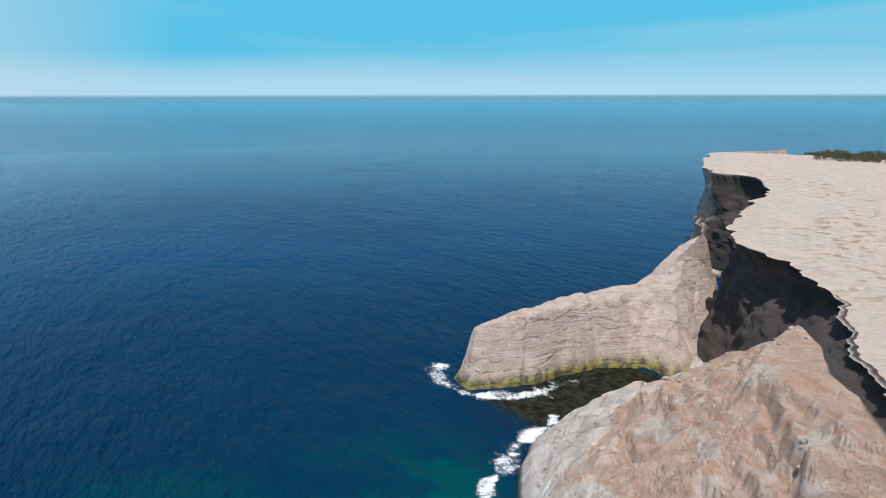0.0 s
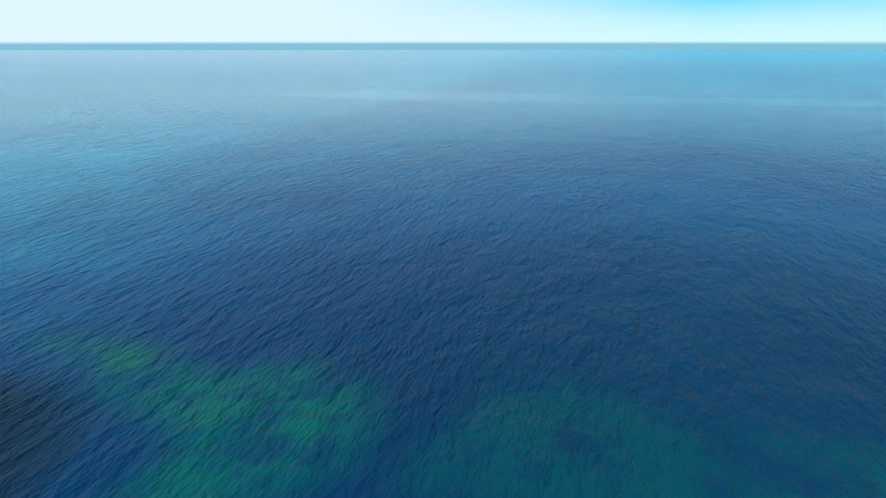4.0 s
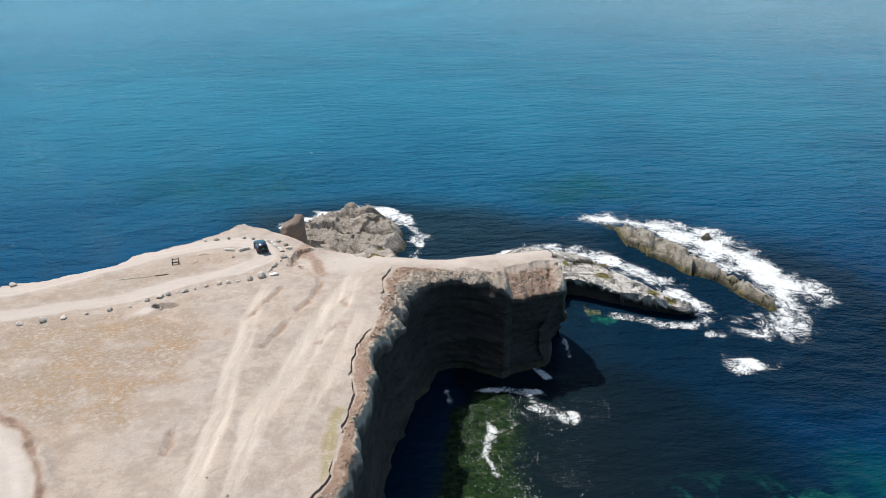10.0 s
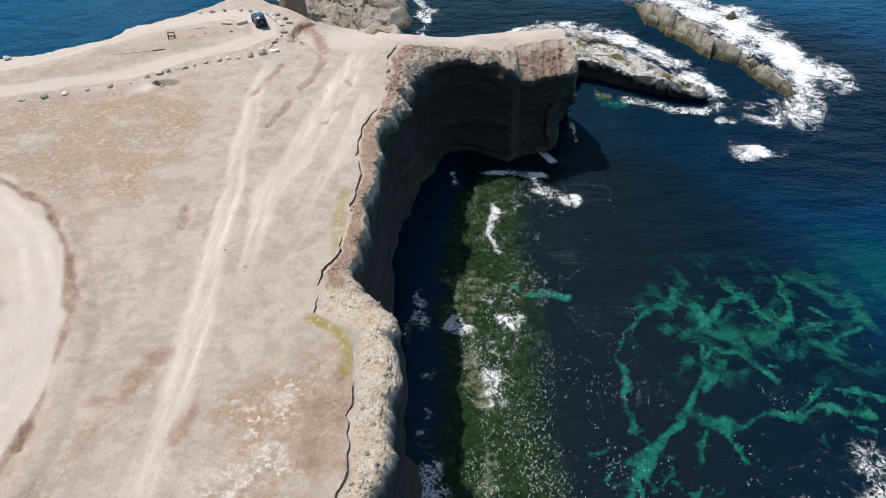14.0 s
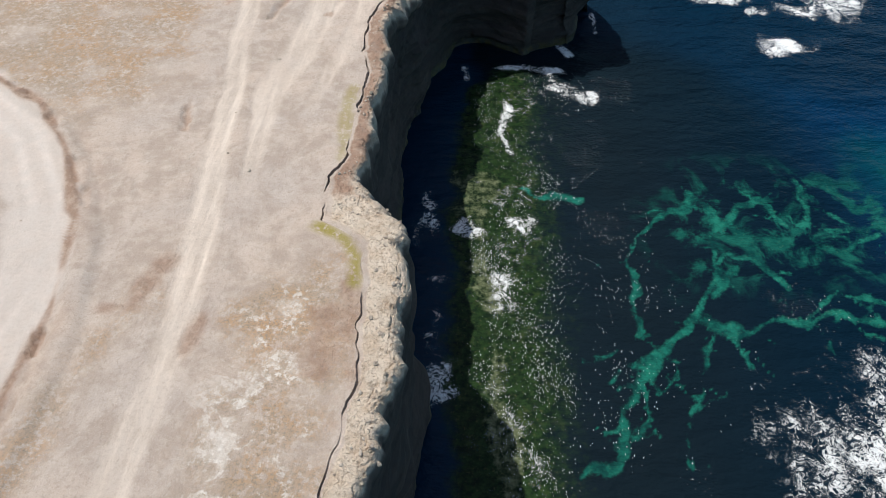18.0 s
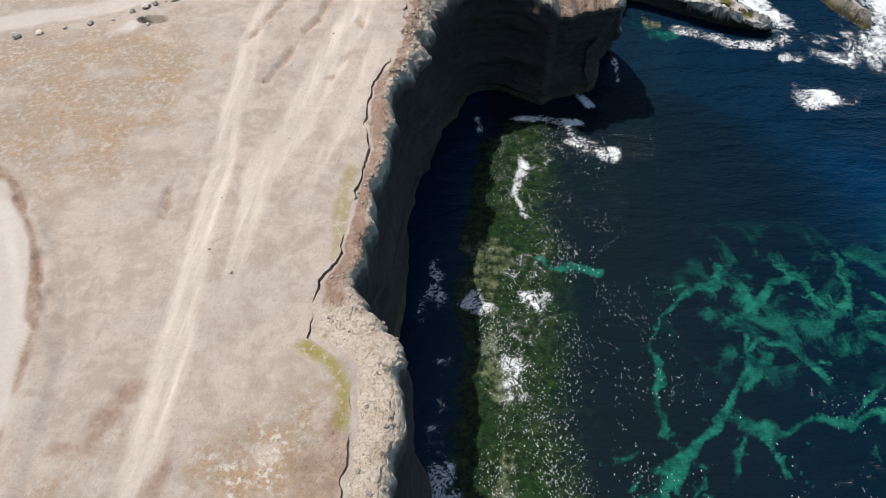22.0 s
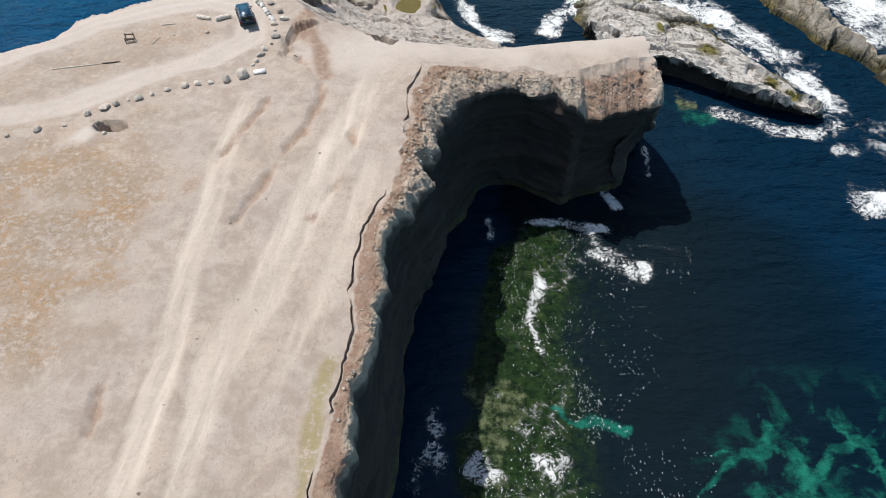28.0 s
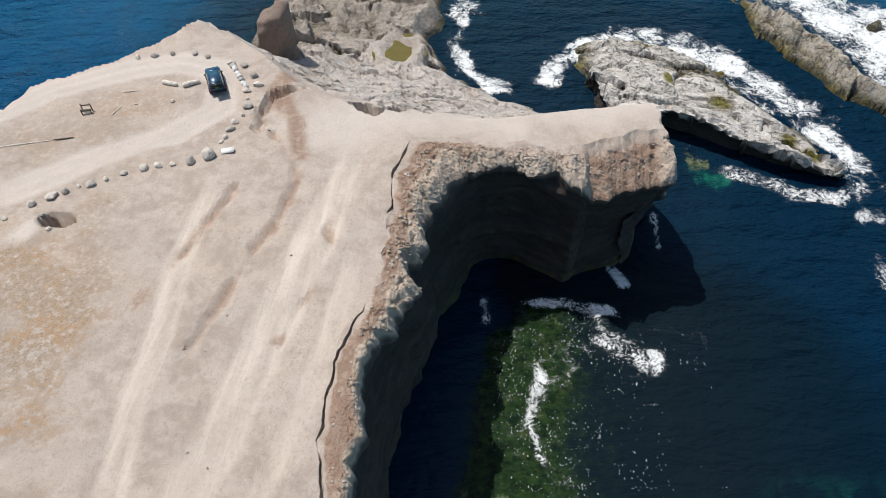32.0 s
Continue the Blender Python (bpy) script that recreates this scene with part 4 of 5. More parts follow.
def island(name, ring, top, slope, material, label, category, cell=0.25, lump=1.0, seed=0.0, kind="", deep=-1.5, turn=0.0, block=2.6, fray=1.0, moss=(), crisp=True, undercut=None):
    """A rock that stands in the sea: outline, height over the sea by place, steepness of its sides by place, its bedding's direction."""
    c, q = math.cos(radians(turn)), math.sin(radians(turn))
    us, vs = [p[0] * c + p[1] * q for p in ring], [-p[0] * q + p[1] * c for p in ring]
    uu, vv = np.meshgrid(np.arange(max(us) + 4, min(us) - 4, -cell), np.arange(min(vs) - 4, max(vs) + 4, cell))
    xx, yy = uu * c - vv * q, uu * q + vv * c
    bend = 0.5 * block * fbm(xx + seed, yy, size=2.2 * block, octaves=3)
    along, across = xx * c + yy * q + bend, -xx * q + yy * c + bend
    gap, own = cells(along / 3.0, across, block, int(seed) + 11)
    gap_s, own_s = cells(along / 1.7, across, block * 0.38, int(seed) + 21)
    d = depth_in(xx, yy, ring) + lump * fray * (0.8 * fbm(xx + seed, yy, size=6, octaves=3) + 0.9 * (own - 0.5) + 0.25 * (own_s - 0.5))
    crag = ridged(along / 3.2 + seed, across, size=3.6, octaves=4, gain=0.5) - 0.58
    rise = 1.5 * (own - 0.5) - 0.8 * smooth(0.10, 0.0, gap) + 0.45 * (own_s - 0.5) - 0.3 * smooth(0.14, 0.0, gap_s) + 0.7 * crag
    z = top(xx, yy) + lump * (rise + 0.10 * fbm(xx, yy, size=0.8, octaves=2))
    z = np.minimum(z, -1.0 + d * slope(xx, yy) + 0.45 * rise)
    keep = np.maximum(np.maximum(z[:-1, :-1], z[1:, 1:]), np.maximum(z[:-1, 1:], z[1:, :-1])) > deep
    s = Sheet()
    green = np.zeros(xx.shape)
    for mx, my, mr in moss:
        green = np.maximum(green, smooth(mr, 0.2 * mr, np.hypot(xx - mx, yy - my) + 0.5 * mr * fbm(xx, yy, size=2, octaves=3)))
    under = 0 * xx
    if undercut:
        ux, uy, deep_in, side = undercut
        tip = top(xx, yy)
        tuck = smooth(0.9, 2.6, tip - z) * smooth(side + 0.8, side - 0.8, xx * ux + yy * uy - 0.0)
        # the tucked-in side, which gets its shade painted on
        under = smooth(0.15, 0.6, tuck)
        xx, yy = xx + ux * deep_in * tuck, yy + uy * deep_in * tuck
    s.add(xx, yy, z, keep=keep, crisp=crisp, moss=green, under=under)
    return tagged(s.build(name, material), label, category, kind=kind)


SLAB = [(10.5, 121), (12.6, 127), (18, 130), (25.5, 128.5), (32.5, 123.5), (37, 116.5), (41, 110.5), (44, 106), (45.4, 100.2), (42.5, 98.6), (36, 100.5),
        (28, 103.5), (23, 105.5), (19, 101), (15, 104), (13, 112)]
OUTER = [(38.3, 143.5), (44.6, 140.3), (51.3, 128.7), (58, 115), (60.6, 104), (59, 101.5), (56, 109.5), (50.5, 115.5), (43.8, 124.4), (39, 135.5)]
NOSE = [(113, -62), (120, -62), (125, -70), (127, -90), (128, -112), (131, -126), (128, -142), (110, -146), (101, -124), (96.5, -110), (98, -103), (106, -104), (110, -94), (109.5, -76)]


def slab_top(x, y):
    v, u = (x - 23) * 0.43 + (y - 105.5) * 0.9, (x - 23) * 0.9 - (y - 105.5) * 0.43
    return 4.9 - 0.22 * np.maximum(v, 0) - 0.11 * np.maximum(u - 4, 0)


def outer_top(x, y):
    v, u = (x - 40) * 0.88 + (y - 140) * 0.476, (x - 40) * 0.476 - (y - 140) * 0.88
    return 1.0 + (2.4 - 0.32 * (v + 1.2)) * smooth(-2.2, -0.6, v + 0.9 * fbm(x, y, size=4, octaves=3)) - 0.09 * np.maximum(u - 24, 0)


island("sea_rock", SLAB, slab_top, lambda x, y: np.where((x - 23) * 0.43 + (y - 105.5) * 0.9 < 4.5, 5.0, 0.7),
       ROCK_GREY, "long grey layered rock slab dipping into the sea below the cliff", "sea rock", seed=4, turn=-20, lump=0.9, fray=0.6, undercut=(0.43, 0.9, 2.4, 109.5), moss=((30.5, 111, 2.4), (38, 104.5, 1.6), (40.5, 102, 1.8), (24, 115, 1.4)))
island("sea_rock", OUTER, outer_top, lambda x, y: np.where((x - 40) * 0.88 + (y - 140) * 0.476 < 0, 2.6, 0.8),
       ROCK_TAN, "long tan rock reef awash with white surf", "sea rock", seed=9, lump=1.05, turn=-61, block=2.0)
island("sea_rock", [(57, 133.6), (59, 133), (61, 134.5), (60.4, 136.4), (58, 136.3)], lambda x, y: 1.6 + 0 * x, lambda x, y: 1.3 + 0 * x,
       ROCK_TAN, "small dark wet rock in the surf", "sea rock", cell=0.25, seed=2, lump=0.4)
island("sea_rock", [(63, 124.5), (65.5, 122.5), (66.5, 124), (64, 126)], lambda x, y: 0.9 + 0 * x, lambda x, y: 1.0 + 0 * x,
       ROCK_TAN, "small low rock awash in the surf", "sea rock", cell=0.25, seed=5, lump=0.3)
island("sea_rock", [(31, 121.5), (33.5, 118.5), (35.5, 119), (34, 122.5)], lambda x, y: 1.3 + 0 * x, lambda x, y: 1.0 + 0 * x,
       ROCK_TAN, "small mossy rock beside the grey slab", "sea rock", cell=0.25, seed=7, lump=0.4)
island("ground", NOSE, lambda x, y: np.interp(-y, [60, 64, 75, 100, 113, 119, 122, 130, 140], [8.5, 11.5, 13.5, 14.6, 15.2, 16.6, 19.5, 25, 30]) + 0 * x,
       lambda x, y: np.where(x < 118, 3.4 - 1.7 * smooth(-98, -106, y), 2.4) - 0.5 * smooth(0.3, 0.8, vnoise(x / 14, y / 14)), ROCK_EAST,
       "pinkish rock spur running out from the cliff into the sea", "headland spur", seed=6, lump=0.4, kind="structure", cell=0.35, turn=-85, fray=1.3, block=4.5)

rubble("loose pale and reddish stones along the crumbling cliff edge", LOOSE[0], RUBBLE, 1)
pick = np.random.default_rng(8)
bed = np.stack([pick.uniform(-24, 16, 900), pick.uniform(90, 112, 900)], 1)
bed = bed[(bed[:, 1] > 90 + 0.25 * np.abs(bed[:, 0])) & (vnoise(bed[:, 0] / 3, bed[:, 1] / 3) > 0.45)]
rubble("loose stones scattered on the pale rock slope", np.c_[bed, height(bed[:, 0], bed[:, 1])[0], 0.12 + 0.5 * pick.random(len(bed)) ** 3], RUBBLE, 2)
bed = np.stack([pick.uniform(-40, -9, 700), pick.uniform(8, 86, 700)], 1)
bed = bed[vnoise(bed[:, 0] / 4, bed[:, 1] / 4) > 0.55]
rubble("small pale stones lying on the sandy ground", np.c_[bed, height(bed[:, 0], bed[:, 1])[0] - 0.1, 0.08 + 0.28 * pick.random(len(bed)) ** 4], RUBBLE, 3)
rubble("broken red and pale stones on the headland slope", LOOSE[1], RUBBLE, 5)

# ---- sea ----
VEINS = [([(12.2, 20.4), (15, 21.5), (16.2, 24.6), (17.7, 28), (19.2, 30.9), (19.8, 32.8), (22, 34.7), (25.1, 37.5), (27.9, 41.1), (29.2, 44), (30.1, 49.6), (29.5, 52.9)], 0.8),
         ([(29.2, 44), (30.9, 46.4), (33.7, 45), (35.7, 41.4)], 0.8), ([(26.9, 36.2), (28.8, 34.7), (31.5, 36.4), (35.7, 37.2), (40.6, 38.1), (43.9, 37.6)], 1.0),
         ([(35.7, 37.2), (42.2, 41.3), (46, 39)], 0.7), ([(28.8, 34.7), (29.5, 31.9)], 0.6), ([(22.1, 20.8), (22.3, 24.3), (23.3, 27.1), (25.1, 29.4), (25.3, 33), (26.8, 34.6)], 0.45),
         ([(19.2, 30.9), (17.1, 31.4)], 0.45), ([(17.1, 33.9), (13.9, 32.5)], 0.4), ([(20.8, 30.7), (22.9, 29)], 0.4), ([(19, 35.3), (19.3, 39.3), (19.5, 45.2), (23, 49.7), (27.2, 53.2), (27.9, 55)], 0.6),
         ([(29.6, 48.7), (33.8, 53.1), (36, 54), (38.4, 50.7)], 0.7), ([(41.7, 57.9), (42.1, 52.6), (40.3, 50.8), (41.5, 48.4), (44.1, 46.9), (48.7, 49.5)], 0.7),
         ([(18.7, 29.1), (19.3, 26.4), (17.1, 24.1)], 0.5), ([(8.1, 55.1), (11.4, 54.3), (15, 53.6)], 0.62), ([(26.5, 37), (28, 35.4), (29.5, 36)], 1.9), ([(28.4, 40), (29.6, 43), (31.5, 44.5)], 1.2), ([(19, 31.4), (20, 32.6)], 1.3)]
twig = np.random.default_rng(12)
for stem, wide in VEINS[:13]:
    for (ax, ay), (bx, by) in zip(stem[:-1], stem[1:]):
        for _ in range(2):
            f, turn, reach = twig.random(), twig.uniform(0, 6.28), twig.uniform(0.8, 2.8)
            p = (ax + (bx - ax) * f, ay + (by - ay) * f)
            q = (p[0] + reach * math.cos(turn), p[1] + reach * math.sin(turn))
            VEINS.append(([p, q, (q[0] + 0.8 * reach * math.cos(turn + twig.normal() * 0.7), q[1] + 0.8 * reach * math.sin(turn + twig.normal() * 0.7))], 0.24 + 0.2 * wide * twig.random()))


def sea_sheet():
    s = Sheet()
    far = [400, 600, 1000, 1800, 3000, 6000, 14000]
    ax = np.r_[[-v for v in far[::-1]], np.arange(-300, -10, 6.0), np.arange(-10, 54, 0.36), np.arange(54, 320, 2.5), far]
    ay = np.r_[[-v for v in far[::-1]], np.arange(-300, 0, 5.0), np.arange(0, 84, 0.36), np.arange(84, 320, 2.5), far]
    xx, yy = np.meshgrid(ax, ay)
    wob = 6 * fbm(xx, yy, size=30, octaves=5)
    small = fbm(xx, yy, size=3.0, octaves=4)
    sand = smooth(-7, 7, depth_in(xx, yy, [(101, 129), (95.3, 108.4), (87.9, 87.2), (81.3, 74.3), (76.5, 65.6), (62, 64.2), (53.5, 63), (52.5, 55.7), (66, 45), (78, 36), (89, 33.5), (100, 41), (104.5, 55), (98, 73), (104, 90), (104, 108)]) + 0.8 * wob)
    cold = smooth(-4, 4, depth_in(xx, yy, [(104, -18), (97, -33), (86, -31), (88, -18)]) + wob)
    sand = np.maximum(sand, (0.42 - 0.36 * cold + 0.5 * smooth(-4, 6, depth_in(xx, yy, [(64, -36), (88, -28), (92, -48), (72, -50)]) + wob)) * smooth(-7, 7, depth_in(xx, yy, [(74, 25), (87, 25.3), (108.5, 20), (112, 7), (107, -6), (104, -20), (103.6, -47), (97, -54), (86, -51), (76, -47), (69, -41), (75, -19)]) + 0.8 * wob))
    sand = np.maximum(sand, 0.55 * smooth(-6, 8, depth_in(xx, yy, [(24, 150), (36, 152), (62, 168), (40, 180), (20, 170)]) + wob))
    sand = np.maximum(sand, 0.35 * smooth(-6, 12, depth_in(xx, yy, [(-80, 150), (-40, 160), (-20, 175), (-60, 190), (-95, 175)]) + wob))
    # thinned below x 3.5, which paints the cliff-shaded water a lighter blue
    kelp = (0.95 - 0.25 * smooth(3.5, 0.5, xx + small)) * smooth(-24, 16, depth_in(xx, yy, [(-22, 0), (-22, 98), (8, 96), (26, 91), (40, 84), (50, 62), (58, 40), (57, 10), (30, -6)]) + wob)
    kelp = np.maximum(kelp, 0.54 * smooth(230, 50, np.hypot(xx - 70, yy + 50) + 2 * wob))
    kelp = np.maximum(kelp, 0.8 * smooth(-12, 10, depth_in(xx, yy, [(-44, 100), (-46, 146), (-20, 160), (20, 148), (46, 150), (72, 134), (94, 124), (86, 90), (74, 72), (56, 68), (20, 80)]) + wob))
    vein = np.zeros(xx.shape)
    bx, by = xx + 0.8 * fbm(xx, yy, size=3, octaves=3), yy + 0.8 * fbm(xx + 50, yy, size=3, octaves=3)
    for line, w in VEINS:
        x0, y0, x1, y1 = min(p[0] for p in line) - 5, min(p[1] for p in line) - 5, max(p[0] for p in line) + 5, max(p[1] for p in line) + 5
        near = (xx > x0) & (xx < x1) & (yy > y0) & (yy < y1)
        w = w * (1 + 0.5 * smooth(40, 54, yy[near]))
        vein[near] = np.maximum(vein[near], smooth(1.0, 0.0, (away(bx[near], by[near], line) + 0.35 * small[near]) / (0.95 * w)) * smooth(-0.2, 0.5, w + 0.4 * small[near]))
    vein = np.maximum(vein, 0.95 * smooth(2.6, 0.2, away(xx, yy, [(24.5, 100.5), (28.5, 98.5)]) + 1.2 * small))
    web = smooth(-3, 6, depth_in(xx, yy, [(24, 40), (22, 50), (30, 58), (52, 60), (66, 52), (62, 42), (44, 42)]) + 0.5 * wob)
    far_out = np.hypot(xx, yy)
    # haze and sunward sky reflection painted as paler water, mostly growing with distance
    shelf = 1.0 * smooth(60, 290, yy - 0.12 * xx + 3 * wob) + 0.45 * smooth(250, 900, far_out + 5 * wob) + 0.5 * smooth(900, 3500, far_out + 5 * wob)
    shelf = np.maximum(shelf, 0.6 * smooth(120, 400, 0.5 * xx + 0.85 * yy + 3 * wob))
    # last term brightens the colour of the water lying in the cliff's shade
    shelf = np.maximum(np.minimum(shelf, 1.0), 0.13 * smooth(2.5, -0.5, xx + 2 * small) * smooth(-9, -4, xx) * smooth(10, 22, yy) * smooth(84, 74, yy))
    brown = smooth(-3, 3, depth_in(xx, yy, [(92, -66), (108, -64), (111, -80), (112, -100), (98, -106), (91, -84)]) + 0.3 * wob)
    pale = 0.5 * smooth(-0.8, 1.0, depth_in(xx, yy, [(0.0, 57.2), (4.2, 56.6), (5.2, 54.5), (3.2, 52.8), (2.2, 50), (0.2, 51.5), (-1, 55)]) + 1.9 * small)
    pale = np.maximum(pale, 0.55 * smooth(2.6, 0.0, away(xx, yy, [(2.6, 52), (3.2, 44), (4.2, 36), (4.6, 26), (6, 12)]) + 1.6 * small))
    pale = np.maximum(pale, 0.7 * smooth(1.8, 0.2, away(xx, yy, [(24.5, 103), (27.5, 101)]) + small))
    pale = np.maximum(pale, 0.55 * smooth(1.2, 0.2, away(xx, yy, [(8, 76.9), (8.8, 76)]) + small))
    reef = smooth(-1.6, 1.6, depth_in(xx, yy, [(0, 8), (-1.0, 60), (0.5, 74), (5, 79.5), (15, 79.5), (15.5, 74), (14, 62), (14, 45), (14, 30), (14.5, 8)]) + 0.2 * wob + small)
    reef = reef * (0.25 + 0.75 * smooth(12.5, 6.5, xx + 0.25 * wob + small))
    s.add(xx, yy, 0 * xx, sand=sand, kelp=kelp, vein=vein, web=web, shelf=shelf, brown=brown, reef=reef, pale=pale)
    return tagged(s.build("water", SEA), "deep blue sea with turquoise patches over sand", "sea", kind="structure")


sea_sheet()


# ---- surf ----
def foam_material(lacy):
    n = Nodes("surf_foam_lacy" if lacy else "surf_foam")
    white = n.done(n.mix(n.noise(1.6, 6), (0.86, 0.88, 0.89), (0.70, 0.76, 0.78)), 0.85, n.bump(n.noise(2.2, 6, 0.7), 0.8, 0.25))
    if lacy:
        torn = n.noise(0.5, 14, 0.74, distort=0.9)
        thread = n.math("ABSOLUTE", n.math("SUBTRACT", n.noise(1.1, 7, 0.6, distort=1.8), 0.5))
        m = n.math("ADD", n.math("SUBTRACT", n.mark("mass"), 0.60), n.math("MULTIPLY", n.math("SUBTRACT", torn, 0.5), 2.0))
        m = n.math("ADD", m, n.ramp(thread, 0.0, 0.12, 0.20, -0.14))
        n.put(n.ramp(m, -0.20, 0.42), n.bsdf.inputs["Alpha"])
    return white


FOAM, LACE = foam_material(False), foam_material(True)


def foam(label, ring, field, cell=0.3, seed=0.0):
    """White water as torn patches a few centimetres thick. field: how dense it is by place, 0 to 1."""
    xs, ys = [p[0] for p in ring], [p[1] for p in ring]
    xx, yy = np.meshgrid(np.arange(max(xs), min(xs), -cell), np.arange(min(ys), max(ys), cell))
    mass = field(xx, yy) * 0.95 + 0.28 * fbm(xx + seed, yy + seed, size=4.0, octaves=3) * smooth(0.02, 0.4, field(xx, yy))
    z = 0.05 + 0.07 * np.clip(mass - 0.3, 0, 1) + 0.02 * vnoise(xx * 2.7 + seed, yy * 2.7)
    keep = np.maximum(mass[:-1, :-1], mass[1:, 1:]) > 0.05
    s = Sheet()
    s.add(xx, yy, z, keep=keep, mass=mass)
    return tagged(s.build("surf", LACE), label, "surf", kind="stuff")


def along_line(line, width, strong=1.0):
    return lambda x, y: strong * smooth(1.5 * width, 0.0, away(x, y, line) + 0.8 * width * fbm(x, y, size=4, octaves=4)) * (0.55 + 0.6 * vnoise(x / 3.5, y / 3.5 + width))


def filled(ring, soft, strong=1.0):
    return lambda x, y: strong * smooth(-soft, soft, depth_in(x, y, ring) + 1.5 * fbm(x, y, size=4, octaves=3))


def box_of(line, pad):
    xs, ys = [p[0] for p in line], [p[1] for p in line]
    return [(min(xs) - pad, min(ys) - pad), (max(xs) + pad, max(ys) + pad)]


REEF_SURF = [(32, 146), (37, 148), (45, 147), (55, 142.5), (62, 139), (67, 131), (69, 124), (70, 112), (66, 103), (63, 96), (58.5, 93.5), (57.5, 98), (60.5, 103), (60, 114), (53, 128), (46, 140.5), (38, 143.5)]
foam("broad white surf breaking over a rock reef", box_of(REEF_SURF, 6), filled(REEF_SURF, 6.0, 1.0), 0.3, 1.0)
foam("streaky foam between a rock slab and a reef", [(6, 112), (56, 136)], filled([(10, 120), (14, 128), (24, 132), (36, 127), (44, 116), (52, 106), (48, 100), (42, 107), (36, 112), (32, 119), (24, 125), (14, 124)], 2.5, 0.62), 0.3, 21.0)
foam("lacy foam trailing behind a breaking wave", [(58, 96), (78, 122)], filled([(66, 100), (73, 106), (75, 113), (70, 119), (67, 112)], 3, 0.72), 0.3, 3.0)
for text, line, width, strong in (
        ("white surf along the seaward edge of a rock slab", [(8.5, 117), (10, 122), (13, 126.5), (20, 128.5), (27, 126.5), (34.5, 123.5), (39, 117), (43.5, 110.5), (47, 102)], 2.4, 0.95),
        ("thin foam along the foot of a rock slab", [(46.5, 99.5), (43, 96.6), (36, 98.6), (28, 101.8), (26, 103.2)], 1.5, 0.62),
        ("white water boiling off a rock tip", [(54, 95.5), (59, 98)], 3.6, 0.9),
        ("patch of white water in open sea", [(46.5, 86.2), (51.5, 85.0)], 2.6, 1.0),
        ("small patch of white water off a rock tip", [(45, 94.5), (47, 94)], 1.2, 0.7),
        ("white surf running up a rock shelf", [(-4.5, 133), (-4.6, 129), (-6.6, 124.4), (-3.6, 118.2), (-0.6, 115.4), (2.5, 114.4)], 1.5, 0.95),
        ("white surf breaking round the outer rock shelf", [(-36.5, 140), (-34, 143), (-28.5, 148.4), (-22, 152), (-13, 150), (-8.5, 142), (-4, 133)], 2.8, 0.85),
        ("wave foam streak over a weedy reef", [(5.9, 72.4), (6.7, 69.2), (5.6, 65.2), (6.4, 62), (7.4, 59.5)], 0.85, 0.84),
        ("patch of white foam on a weedy reef", [(1.8, 48.4), (4.6, 47.8), (7.9, 48.4)], 1.9, 0.8),
        ("lacy foam on a weedy reef", [(4.6, 41.5), (6.0, 38)], 2.2, 0.62),
        ("foam along the edge of a weedy reef", [(5, 78.2), (9.5, 78.6), (14.5, 78)], 0.7, 0.85),
        ("white wave crest in the cove", [(13.2, 74.6), (15.0, 73.4), (16.6, 72.8)], 1.7, 0.74),
        ("small white breaking crest in the cove", [(18.2, 73.0), (18.5, 71.6)], 0.9, 0.62),
        ("foam at the foot of the shaded cliff", [(20.2, 92.6), (20.4, 87.4)], 0.9, 0.9),
        ("foam patch in the shaded cove", [(14, 84.4), (15.8, 82)], 1.1, 1.0),
        ("foam patch in the shaded cove", [(0.6, 79), (1.0, 75.4)], 0.9, 0.95),
        ("thin foam drifting under the cliff", [(-3.6, 54), (-3.2, 50), (-4.0, 46)], 1.4, 0.6),
        ("thin foam drifting under the cliff", [(-2.0, 41), (-1.6, 35), (-1.2, 28)], 1.4, 0.52),
        ("white surf round the tip of a rock spur", [(127, -62.5), (118, -59.5), (111, -62), (107, -70), (106, -77), (107, -84)], 2.4, 0.9),
        ("white surf along a rocky shore", [(70, -43.5), (79, -47.6), (85.2, -54.6), (91, -62.2), (93.4, -70)], 2.4, 0.95),
        ("white water off the west cliff", [(-57, 86), (-53.5, 89.6), (-51.5, 93)], 2.0, 0.9)):
    foam(text, box_of(line, width * 2.4), along_line(line, width, strong), 0.3, len(text) * 1.7 + line[0][0])
COVE_SURF = [(32, 24.5), (37, 27.6), (42.5, 32), (50, 30), (48, 17), (37, 15), (31, 19)]
REEF = [(2.2, 10), (2.2, 60), (4.5, 77), (12, 78), (10.5, 62), (9.5, 42), (10, 12)]
foam("thin torn lather drifting over the weedy reef", box_of(REEF, 3), filled(REEF, 2.5, 0.22), 0.22, 31.0)
foam("lacy white surf over dark kelp", box_of(COVE_SURF, 4), filled(COVE_SURF, 7, 0.68), 0.2, 8.0)


